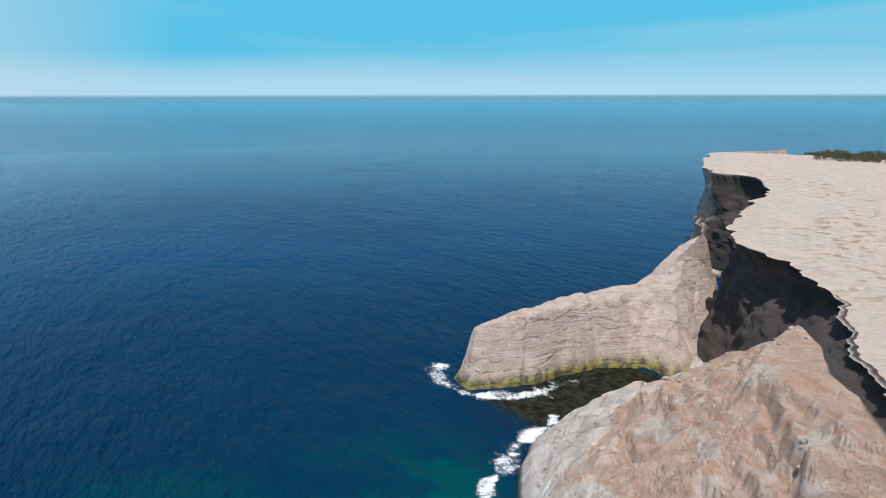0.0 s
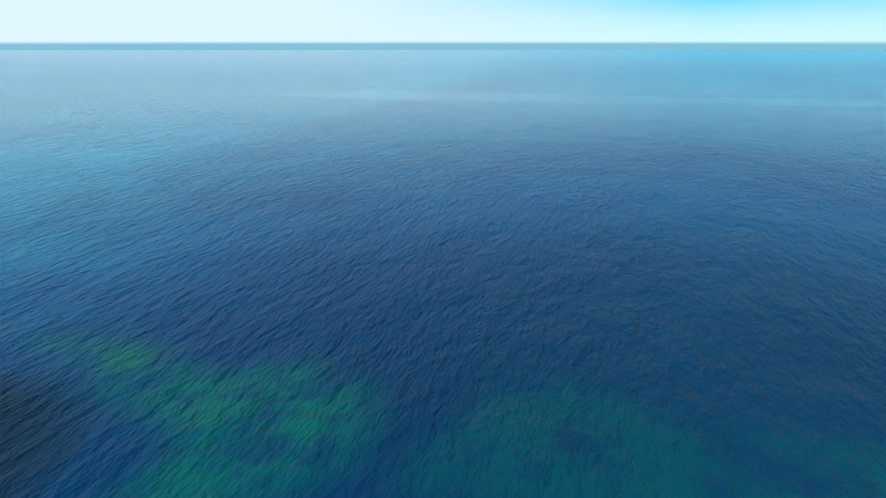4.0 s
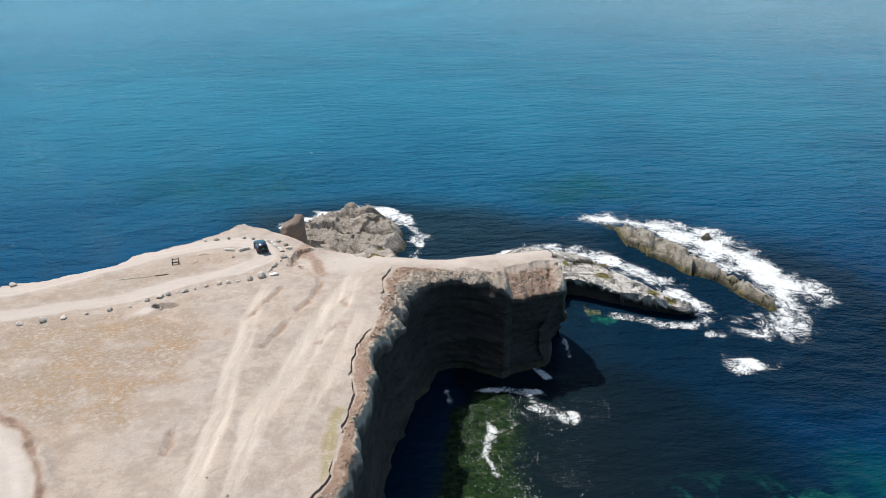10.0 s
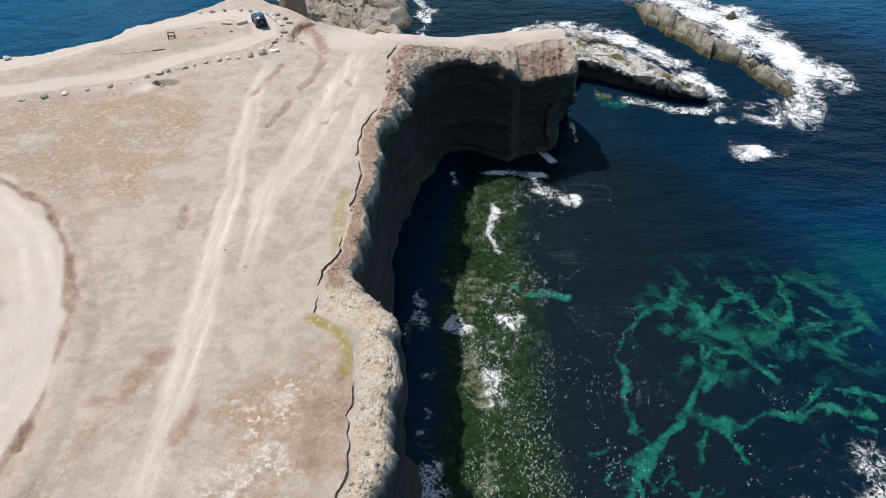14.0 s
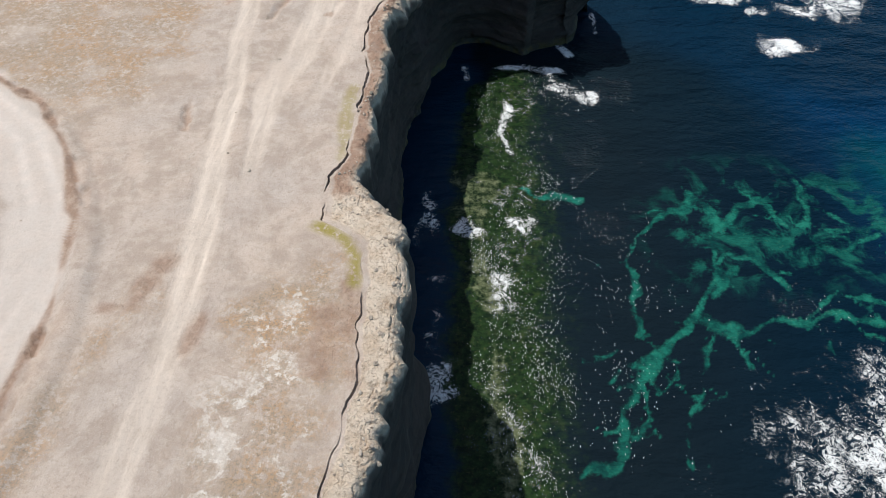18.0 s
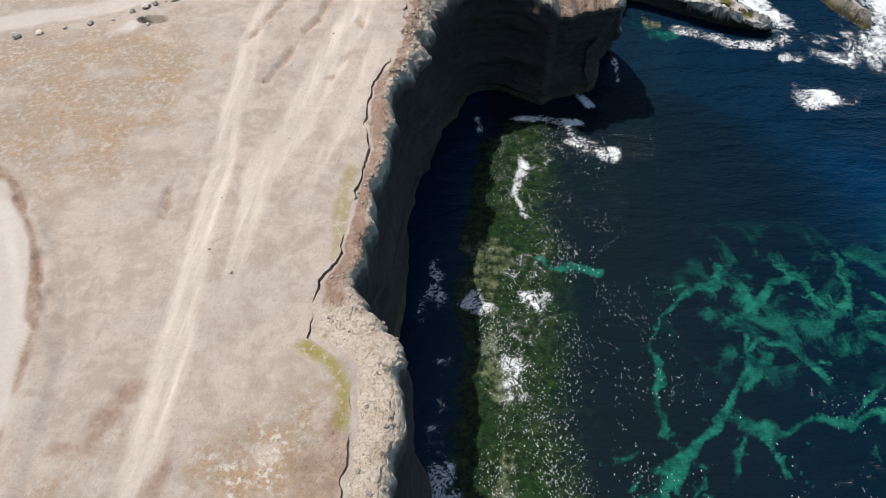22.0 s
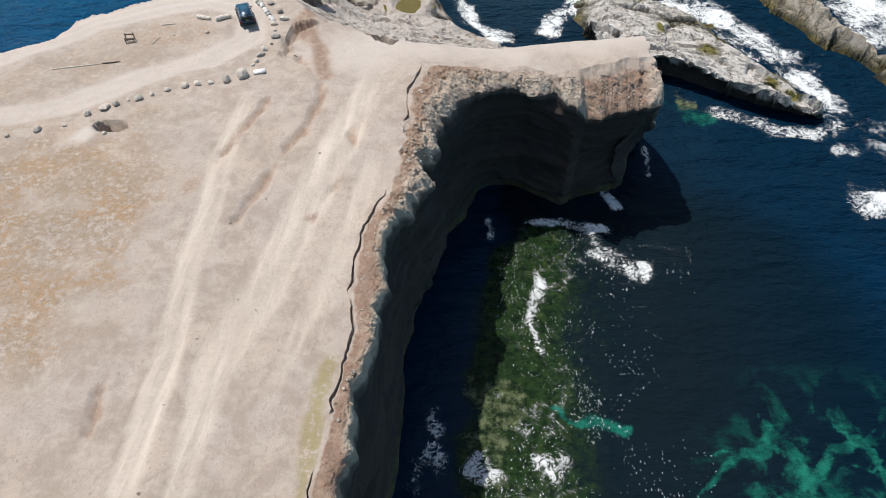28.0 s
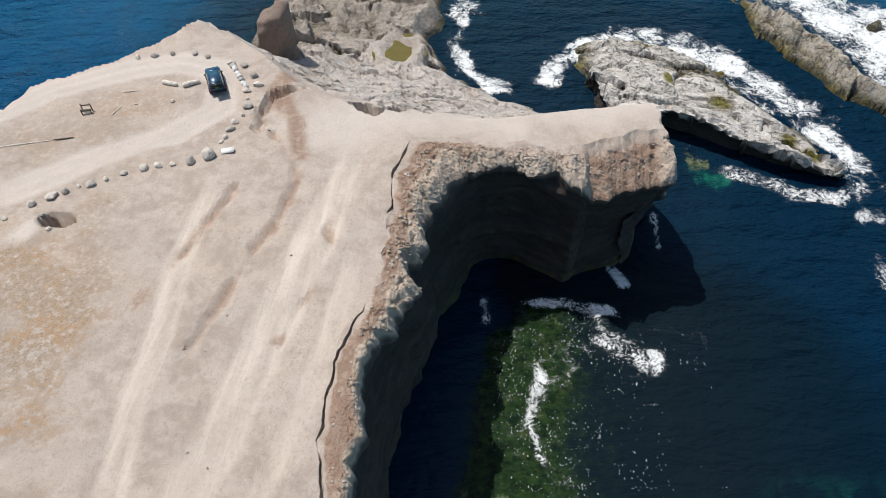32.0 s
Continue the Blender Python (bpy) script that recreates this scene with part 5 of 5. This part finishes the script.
def flecks(label, ring, count, seed, size):
    """Single small flecks of foam on the water."""
    rng = np.random.default_rng(seed)
    (x0, y0), (x1, y1) = box_of(ring, 0)
    v, f = [], []
    while len(f) < count:
        x, y = rng.uniform(x0, x1), rng.uniform(y0, y1)
        if not inside(x, y, ring) or vnoise(x / 2.6 + 0.12 * y, y / 5.0) < rng.uniform(0.3, 0.95):
            continue
        a, b, t = size * (0.35 + 1.7 * rng.random() ** 3), size * rng.uniform(0.25, 0.6), rng.uniform(1.0, 2.2)
        c, q = math.cos(t), math.sin(t)
        i = len(v)
        for k in range(5):
            p, r = k * 1.2566, rng.uniform(0.6, 1.1)
            u, w = a * r * math.cos(p), b * r * math.sin(p)
            v.append((x + u * c - w * q, y + u * q + w * c, 0.09))
        f.append(tuple(range(i, i + 5)))
    me = bpy.data.meshes.new("foam_flecks")
    me.from_pydata(v, [], f)
    me.materials.append(FOAM)
    return tagged(new("foam_flecks", me), label, "foam", kind="stuff")


flecks("scattered white foam flecks over the weedy reef", [(1.5, 26), (2, 74), (12, 79), (13, 62), (12, 40), (12, 12), (7, 10)], 1900, 1, 0.075)
flecks("white foam flecks and lather over the pale reef edge", [(2.0, 8), (2.0, 50), (6, 52), (9, 40), (10, 8)], 700, 5, 0.08)
flecks("scattered white foam flecks on dark water", [(9, 12), (10, 60), (14, 78), (24, 76), (22, 40), (20, 12)], 900, 2, 0.08)
flecks("white foam flecks drifting over the kelp", [(14, 10), (16, 40), (34, 44), (48, 36), (50, 12)], 620, 6, 0.075)


# ---- things on the headland ----
def part(name, bm, material, parent, label=""):
    me = bpy.data.meshes.new(name)
    bm.to_mesh(me)
    bm.free()
    me.materials.append(material)
    ob = new(name, me)
    ob.parent = parent
    return tagged(ob, label)


def base(name, label, category, m, group="", kind=""):
    e = tagged(new(name), label, category, group, kind)
    e.empty_display_size = 0.3
    e.matrix_world = m
    return e


def block(x0, x1, y0, y1, z0, z1, bevel=0.03, taper=None):
    """A bevelled box; taper: how far the top is drawn in at -x, +x, -y, +y."""
    bm = bmesh.new()
    bmesh.ops.create_cube(bm, size=1)
    t = taper or (0, 0, 0, 0)
    for v in bm.verts:
        up = v.co.z > 0
        v.co = (x0 + (t[0] if up else 0) if v.co.x < 0 else x1 - (t[1] if up else 0), y0 + (t[2] if up else 0) if v.co.y < 0 else y1 - (t[3] if up else 0), z1 if up else z0)
    if bevel:
        bmesh.ops.bevel(bm, geom=bm.edges[:], offset=bevel, segments=2, affect="EDGES")
    for f in bm.faces:
        f.smooth = True
    return bm


def drum(radius, depth, m, segments=24, bevel=0.03):
    bm = bmesh.new()
    bmesh.ops.create_cone(bm, cap_ends=True, segments=segments, radius1=radius, radius2=radius, depth=depth)
    if bevel:
        bmesh.ops.bevel(bm, geom=[e for e in bm.edges if len(e.link_faces) == 2 and e.calc_face_angle() > 1.0], offset=bevel, segments=2, affect="EDGES")
    bmesh.ops.transform(bm, matrix=m, verts=bm.verts)
    return bm


def plain(name, color, rough=0.5, metal=0.0, vary=0.15, scale=6.0, coat=0.0):
    n = Nodes(name)
    c = n.mix(n.ramp(n.noise(scale, 6, 0.65), 0.3, 0.7), tuple(v * (1 - vary) for v in color), tuple(min(1, v * (1 + vary)) for v in color))
    m = n.done(c, rough, n.bump(n.noise(scale * 4, 4), 0.12, 0.01), metal)
    n.bsdf.inputs["Coat Weight"].default_value = coat
    return m


PAINT = plain("dark_blue_car_paint", (0.014, 0.058, 0.115), 0.28, 0.2, 0.1, 2.0, 0.6)
GLASS = plain("tinted_car_glass", (0.010, 0.014, 0.018), 0.06, 0.0, 0.05)
RUBBER = plain("black_rubber", (0.018, 0.018, 0.018), 0.8)
TRIM = plain("black_plastic_trim", (0.025, 0.025, 0.026), 0.55)
STEEL = plain("grey_wheel_rim", (0.32, 0.33, 0.34), 0.35, 0.8)
LAMP_CLEAR = plain("headlight_glass", (0.75, 0.77, 0.78), 0.12)
LAMP_RED = plain("tail_light_red", (0.35, 0.02, 0.02), 0.2)
CARGO = plain("green_bag_cloth", (0.16, 0.22, 0.05), 0.85)
WOOD = plain("bleached_driftwood", (0.66, 0.61, 0.53), 0.85, 0, 0.25, 5.0)
DARK_WOOD = plain("weathered_dark_wood", (0.10, 0.085, 0.07), 0.85, 0, 0.3, 8.0)
WHITE_BOARD = plain("white_painted_board", (0.78, 0.77, 0.74), 0.6, 0, 0.06, 3.0)


def stone_material(name, color, dark):
    n = Nodes(name)
    info = n.t.nodes.new("ShaderNodeObjectInfo").outputs["Random"]
    c = n.mix(n.math("POWER", info, 2.5), color, tuple(0.5 * v for v in color))
    c = n.mix(n.ramp(n.noise(2.2, 7, 0.7), 0.48, 0.72, 0, 0.8), c, dark)
    return n.done(c, 0.9, n.bump(n.noise(7.0, 7, 0.7), 0.7, 0.08))


STONE = stone_material("boulder_stone", (0.66, 0.60, 0.53), (0.40, 0.35, 0.30))
WHITEWASH = stone_material("whitewashed_stone", (0.80, 0.79, 0.76), (0.55, 0.52, 0.48))
RED_STONE = stone_material("red_brown_stack_rock", (0.22, 0.165, 0.135), (0.11, 0.082, 0.066))


def ground_z(x, y):
    z, _ = height(np.array([float(x)]), np.array([float(y)]))
    _, road, _, _, _ = covers(np.array([float(x)]), np.array([float(y)]))
    return float(z[0]) - 0.1 * float(road[0])


def off_road_car(m):
    """A four-wheel-drive car with its tailgate open; it faces +y."""
    car = base("car", "dark blue off-road car parked on the dirt road, rear hatch open", "car", m)
    body = part("body", block(-0.88, 0.88, -2.1, 2.1, 0.52, 1.08, 0.09, (0.04, 0.04, 0.03, 0.05)), PAINT, car)
    part("hood", block(-0.78, 0.78, 0.95, 2.05, 1.08, 1.2, 0.05, (0.06, 0.06, 0.05, 0.12)), PAINT, car)
    cabin = part("cabin", block(-0.80, 0.80, -2.0, 0.95, 1.07, 1.72, 0.05, (0.13, 0.13, 0.10, 0.52)), PAINT, car)
    part("roof", block(-0.70, 0.70, -1.95, 0.42, 1.71, 1.79, 0.035, (0.05, 0.05, 0.05, 0.05)), PAINT, car)
    for q in (-0.55, 0.55):
        part("roof_rail", block(q - 0.02, q + 0.02, -1.75, 0.25, 1.80, 1.84, 0.01), TRIM, car)
    wind = bmesh.new()
    for co in ((-0.68, 0.97, 1.12), (0.68, 0.97, 1.12), (0.58, 0.50, 1.66), (-0.58, 0.50, 1.66)):
        wind.verts.new(co)
    wind.faces.new(wind.verts[:])
    g = bmesh.ops.extrude_face_region(wind, geom=wind.faces[:])
    bmesh.ops.translate(wind, verts=[v for v in g["geom"] if isinstance(v, bmesh.types.BMVert)], vec=(0, -0.03, -0.02))
    bmesh.ops.recalc_face_normals(wind, faces=wind.faces)
    part("windshield", wind, GLASS, cabin)
    for side in (-1, 1):
        for y0, y1, cut in ((-1.85, -1.0, 0.0), (-0.92, -0.12, 0.0), (-0.05, 0.66, 0.34)):
            w = bmesh.new()
            pts = [(side * 0.795, y0, 1.18), (side * 0.795, y1, 1.18), (side * 0.69, y1 - cut, 1.62), (side * 0.69, y0, 1.62)]
            for co in pts:
                w.verts.new(co)
            w.faces.new(w.verts[:])
            g = bmesh.ops.extrude_face_region(w, geom=w.faces[:])
            bmesh.ops.translate(w, verts=[v for v in g["geom"] if isinstance(v, bmesh.types.BMVert)], vec=(side * 0.015, 0, 0))
            bmesh.ops.recalc_face_normals(w, faces=w.faces)
            part("window", w, GLASS, cabin)
        part("mirror", block(side * 0.98 - 0.09, side * 0.98 + 0.09, 0.62, 0.74, 1.14, 1.30, 0.03), TRIM, car)
        part("headlight", block(side * 0.66 - 0.14, side * 0.66 + 0.14, 2.04, 2.12, 0.82, 0.98, 0.03), LAMP_CLEAR, car, "clear glass headlight")
        part("tail_light", block(side * 0.78 - 0.07, side * 0.78 + 0.07, -2.14, -2.06, 0.78, 1.05, 0.02), LAMP_RED, car, "red tail light")
        part("sill", block(side * 0.9 - 0.06, side * 0.9 + 0.06, -0.75, 0.8, 0.42, 0.52, 0.02), TRIM, car)
        for y in (-1.28, 1.3):
            part("arch", drum(0.47, 0.10, Matrix.Translation((side * 0.86, y, 0.46)) @ pose(0, 0, 0, 0, 90, 0), 24, 0.02), TRIM, car)
            wheel = base("wheel", "", "", Matrix.Identity(4))
            wheel.parent = car
            part("tyre", drum(0.38, 0.25, Matrix.Translation((side * 0.84, y, 0.38)) @ pose(0, 0, 0, 0, 90, 0), 28, 0.05), RUBBER, wheel)
            part("rim", drum(0.23, 0.27, Matrix.Translation((side * 0.845, y, 0.38)) @ pose(0, 0, 0, 0, 90, 0), 20, 0.03), STEEL, wheel)
    part("bumper", block(-0.86, 0.86, 2.05, 2.22, 0.48, 0.72, 0.05), TRIM, car)
    part("bumper", block(-0.86, 0.86, -2.24, -2.06, 0.48, 0.70, 0.05), TRIM, car)
    part("grille", block(-0.46, 0.46, 2.06, 2.13, 0.76, 1.0, 0.02), TRIM, car)
    # solid black panel stands in for the shade of the open rear
    part("cargo_shade", block(-0.66, 0.66, -2.06, -1.97, 1.0, 1.62, 0.03, (0.1, 0.1, 0, 0)), RUBBER, car, "black panel painting the shade inside the open cargo bay")
    part("tailgate", block(-0.66, 0.66, -2.75, -1.98, 1.70, 1.77, 0.03), GLASS, car, "raised rear hatch with tinted glass")
    part("cargo_bag", block(-0.25, 0.22, -2.2, -2.06, 1.0, 1.25, 0.06), CARGO, car, "yellow-green bag")
    return car


off_road_car(pose(-27.75, 90.4, ground_z(-27.7, 90.3) - 0.02, -2, 0, 26) @ Matrix.Scale(0.88, 4))


def lump_mesh(name, seed, stretch, rough=0.35, level=3, flat=0.0):
    """A broken, faceted stone, about one metre across, resting on z = 0."""
    bm = bmesh.new()
    bmesh.ops.create_icosphere(bm, subdivisions=level, radius=0.5)
    co = np.array([v.co[:] for v in bm.verts])
    r = 1 + rough * fbm(co[:, 0] + seed * 3.1, co[:, 1], co[:, 2], size=0.55, octaves=4)
    co = co * r[:, None]
    for k in range(7):
        d = np.array([math.sin(seed * 5 + k * 2.4), math.cos(seed * 3 + k * 1.7), math.sin(k * 1.3 + seed)])
        d = d / np.linalg.norm(d)
        over = np.maximum(co @ d - 0.40, 0)
        co = co - 0.85 * over[:, None] * d
    co = co * np.array(stretch)
    co[:, 2] -= co[:, 2].min() * 0.82
    for v, p in zip(bm.verts, co):
        v.co = p
    me = bpy.data.meshes.new(name)
    bm.to_mesh(me)
    bm.free()
    return me


STONES = [lump_mesh("boulder", k + 1, ((1, 0.8, 0.7), (1.1, 0.9, 0.55), (0.9, 0.9, 0.75), (1.2, 0.7, 0.6), (1, 1, 0.6))[k % 5]) for k in range(10)]


def boulder(x, y, size, material, label, group, k, turn):
    me = STONES[k % 10].copy()
    me.materials.append(material)
    ob = tagged(new("boulder", me), label, "boulder", group)
    ob.matrix_world = pose(x, y, ground_z(x, y) - 0.06 * size, 0, 0, turn) @ Matrix.Diagonal((size, size, size, 1))
    return ob


rng = random.Random(5)
ROW = [(-60, 61.5), (-57.5, 62.6), (-54.5, 64), (-52.4, 64.6), (-50, 65.6), (-47.6, 66.3), (-45.6, 67.2), (-43.4, 68.3), (-41, 69.3), (-38.9, 70.2), (-37.5, 72.0), (-36.3, 73.0), (-35.5, 73.7), (-34.7, 74.5), (-33.7, 74.8), (-32.7, 75.5), (-31.5, 76.4),
       (-30, 77.2), (-28.9, 77.6), (-27.7, 77.9), (-26.2, 78.3), (-24.4, 81.3), (-24.2, 82.0), (-24.1, 83.2), (-24.1, 84.4), (-23.6, 85.5), (-23.6, 86.9), (-23.9, 88.1)]
for i, (x, y) in enumerate(ROW):
    boulder(x, y, (0.8, 0.5, 0.95, 0.45, 0.7, 0.85)[i % 6] * rng.uniform(0.85, 1.15), STONE, "weathered grey stone lining the dirt road", "stones lining the road", i, rng.uniform(0, 360))
boulder(-24.75, 79.1, 1.55, STONE, "large pale boulder at the bend of the dirt road", "stones lining the road", 2, 30)
for i, (x, y) in enumerate(((-27.5, 94.5), (-27.1, 93.9), (-26.7, 93.3), (-26.3, 92.7), (-25.9, 92.1), (-25.5, 91.5), (-25.1, 90.8), (-24.7, 90.2), (-24.4, 89.5))):
    boulder(x, y, rng.uniform(0.58, 0.8), WHITEWASH if 0 < i < 8 else STONE, "whitewashed stone in a row beside the parked car" if 0 < i < 8 else "grey stone at the end of a whitewashed row", "whitewashed stones", i + 3, rng.uniform(0, 360))
for i, (x, y, r) in enumerate(((-26, 94.1, 0.8), (-24.4, 92.2, 0.9), (-23.5, 90.6, 0.9), (-36.2, 95.4, 0.8), (-34.4, 95.9, 0.6), (-32, 96.1, 0.7), (-30.4, 95.6, 0.7), (-37.9, 95, 0.7), (-58.2, 77.8, 0.9), (-56.4, 80.4, 0.8),
                               (-54.6, 82.2, 0.9), (-51.6, 85.8, 1.0), (-49, 88.9, 0.7), (-47.2, 90.2, 1.0), (-44.6, 92.2, 0.7), (-41.2, 95.4, 0.9), (-40, 96.4, 0.7))):
    boulder(x, y, r, STONE, "grey-brown stone near the cliff edge", "stones by the cliff edge", i + 1, rng.uniform(0, 360))
for x, y, r in ((-34.7, 69.3, 0.45), (-36.1, 70.9, 0.4), (-31.1, 87.2, 0.45), (-34.6, 86.6, 0.3)):
    boulder(x, y, r, STONE, "small pale stone on bare ground", "small stones", int(r * 10), 20)


def log(a, b, radius, material, label, name="log"):
    """A slightly bent, tapered trunk that lies from a to b."""
    (ax, ay), (bx, by) = a, b
    bm = bmesh.new()
    rings, n = 9, 10
    length = math.hypot(bx - ax, by - ay)
    prev = None
    for i in range(rings):
        t = i / (rings - 1)
        r = radius * (1.08 - 0.35 * t) * (0.55 if i in (0, rings - 1) else 1)
        z = (1 - t) * ground_z(ax, ay) + t * ground_z(bx, by) + radius * 0.85
        cx, cy = ax + (bx - ax) * t, ay + (by - ay) * t
        nx, ny = -(by - ay) / length, (bx - ax) / length
        sway = 0.25 * radius * math.sin(3.0 * t + ax)
        ring = [bm.verts.new((cx + nx * (sway + r * math.cos(p)), cy + ny * (sway + r * math.cos(p)), z + r * math.sin(p))) for p in (2 * math.pi * k / n for k in range(n))]
        if prev:
            for k in range(n):
                bm.faces.new((prev[k], prev[(k + 1) % n], ring[(k + 1) % n], ring[k]))
        else:
            bm.faces.new(ring[::-1])
        prev = ring
    bm.faces.new(prev)
    bmesh.ops.recalc_face_normals(bm, faces=bm.faces)
    ob = part(name, bm, material, None)
    return tagged(ob, label, "log")


log((-33.3, 90.4), (-31.6, 89.8), 0.24, WOOD, "pale bleached log lying beside the car park")
log((-30.9, 89.6), (-29.5, 90.6), 0.26, WOOD, "pale bleached log lying beside the car park")
log((-44.6, 79.1), (-40.2, 80.6), 0.065, WOOD, "long thin bleached pole lying on the ground")
log((-40.1, 80.7), (-38.3, 81.1), 0.07, DARK_WOOD, "short dark weathered log on the ground")
log((-36.7, 88.5), (-35.2, 88.9), 0.06, WOOD, "thin bleached stick lying on the ground")
log((-36.2, 84.6), (-35.9, 86.2), 0.05, WOOD, "thin bleached stick lying on dry grass")


def bench_frame(x, y):
    """A low wooden frame of two posts and rails, standing by itself."""
    m = base("bench", "small dark wooden bench frame standing on bare ground", "bench", pose(x, y, ground_z(x, y), 0, 0, 12) @ Matrix.Scale(0.78, 4))
    for px in (-0.55, 0.55):
        for py in (-0.3, 0.3):
            part("leg", block(px - 0.06, px + 0.06, py - 0.06, py + 0.06, -0.1, 0.75 if py < 0 else 1.15, 0.012), DARK_WOOD, m)
    part("rail", block(-0.62, 0.62, -0.36, -0.24, 0.42, 0.52, 0.012), DARK_WOOD, m)
    part("seat_plank", block(-0.66, 0.66, -0.28, 0.0, 0.52, 0.57, 0.012), DARK_WOOD, m)
    part("back_rail", block(-0.62, 0.62, 0.26, 0.34, 0.85, 1.0, 0.012), DARK_WOOD, m)
    return m


bench_frame(-38.8, 85.0)
board = base("sign_board", "white painted board lying flat beside a large boulder", "board", pose(-23.3, 79.9, ground_z(-23.3, 79.9) + 0.16, 6, -4, 15))
part("panel", block(-0.58, 0.58, -0.3, 0.3, 0.0, 0.05, 0.012), WHITE_BOARD, board)
for q in (-0.4, 0.4):
    part("batten", block(q - 0.05, q + 0.05, -0.28, 0.28, -0.07, 0.0, 0.01), DARK_WOOD, board)


def sea_stack():
    """A leaning red-brown rock tower on the shelf below the headland."""
    bm = bmesh.new()
    rows, n = 34, 44
    grid = []
    for i in range(rows):
        t = i / (rows - 1)
        z = 7.5 + 7.9 * t
        ring = []
        for k in range(n):
            p = 2 * math.pi * k / n
            r = 2.3 - 0.2 * t + 1.4 * max(0, 0.28 - t) * 2.2
            r = r * (1 if t < 0.9 else math.sqrt(max(0.02, 1 - ((t - 0.9) / 0.102) ** 2)))
            x, y = math.cos(p), math.sin(p)
            r = r * (1 + 0.28 * float(fbm(x * 1.2 + 4, y * 1.2, z * 0.30, size=1.0, octaves=4))) * (1 + 0.12 * abs(x) ** 3)
            ring.append(bm.verts.new((-27.2 + x * r * (1.05 if x < 0 else 0.9) + 0.7 * t, 107.5 + y * r, z + 0.9 * t * x)))
        grid.append(ring)
    for a, b in zip(grid[:-1], grid[1:]):
        for k in range(n):
            bm.faces.new((a[k], a[(k + 1) % n], b[(k + 1) % n], b[k]))
    bm.faces.new(grid[-1])
    for f in bm.faces:
        f.smooth = True
    return tagged(part("rock_tower", bm, RED_STONE, None), "squat red-brown rock tower beside the headland", "rock tower")


sea_stack()


def leaf_material():
    n = Nodes("grey_green_shrub_leaf")
    isl = n.t.nodes.new("ShaderNodeNewGeometry").outputs["Random Per Island"]
    return n.done(n.mix(isl, (0.055, 0.060, 0.028), (0.115, 0.105, 0.055)), 0.85)


LEAF = leaf_material()
TWIG = plain("grey_twig", (0.12, 0.095, 0.07), 0.9)


def shrub(seed):
    """A low, wind-bent bush: several stems and many small leaves."""
    g = np.random.default_rng(seed)
    top = base("shrub", "low grey-green coastal shrub on the clifftop", "shrub", Matrix.Identity(4), "clifftop shrubs")
    v, f = [], []
    for c in range(26):
        a, r = g.uniform(0, 6.283), math.sqrt(g.uniform(0, 1))
        cx, cy, cz = 2.2 * r * math.cos(a), 1.7 * r * math.sin(a), (1.1 - 0.7 * r * r) * g.uniform(0.55, 1.25)
        for _ in range(34):
            d = g.normal(size=3)
            d = d / np.linalg.norm(d) * g.uniform(0.25, 0.55)
            p = np.array([cx, cy, cz]) + d * np.array([1, 1, 0.7])
            p[2] = max(p[2], 0.03)
            u, w = g.normal(size=3), g.normal(size=3)
            u, w = u / np.linalg.norm(u) * 0.13, w / np.linalg.norm(w) * 0.08
            i = len(v)
            v += [tuple(p - u), tuple(p + w), tuple(p + u), tuple(p - w)]
            f.append((i, i + 1, i + 2, i + 3))
    me = bpy.data.meshes.new("crown")
    me.from_pydata(v, [], f)
    me.materials.append(LEAF)
    new("crown", me).parent = top
    for k in range(5):
        a = k * 1.26 + g.uniform(0, 0.5)
        bm = bmesh.new()
        bmesh.ops.create_cone(bm, cap_ends=True, segments=6, radius1=0.06, radius2=0.02, depth=1.1)
        bmesh.ops.transform(bm, matrix=Matrix.Translation((0.45 * math.cos(a), 0.35 * math.sin(a), 0.42)) @ pose(0, 0, 0, 0, 48, math.degrees(a)), verts=bm.verts)
        part("stem", bm, TWIG, top)
    return top


def east_z(x, y):
    far = math.hypot(x, y)
    return min(25.3 - 0.05 * y, 36.4) - 7 * float(smooth(300, 360, np.array(far))) + 0.35 * float(fbm(np.array([x]), np.array([y]), size=14, octaves=4)[0])


kinds = [shrub(k) for k in (11, 12, 13)]
spots = []
for i in range(46):
    a, d = radians(-144.2 - 8.5 * rng.random()), rng.uniform(282, 330)
    spots.append((d * math.sin(-a), d * math.cos(a)))
for i, (x, y) in enumerate(spots):
    size = rng.uniform(1.2, 2.2)
    m = pose(x, y, east_z(x, y) - 0.1, 0, 0, rng.uniform(0, 360))
    if i < 3:
        kinds[i].matrix_world = m
        kinds[i].scale = (size, size, size)
    else:
        ob = copy_thing(kinds[i % 3], m)
        ob.scale = (size, size, size)


def tide_pool():
    """A shallow olive pool in the rock shelf."""
    n = Nodes("algae_pool_water")
    mat = n.done(n.mix(n.noise(0.8, 5), (0.10, 0.085, 0.022), (0.17, 0.14, 0.045)), 0.12, n.bump(n.noise(3.0, 3), 0.1, 0.02), ior=1.333)
    bm = bmesh.new()
    ring = [bm.verts.new((-13.4 + 4.0 * math.cos(p), 119 + 4.4 * math.sin(p), 2.3)) for p in (2 * math.pi * k / 40 for k in range(40))]
    bm.faces.new(ring)
    return tagged(part("tide_pool", bm, mat, None), "shallow olive-green tide pool in the rock shelf", "pool", kind="structure")


tide_pool()
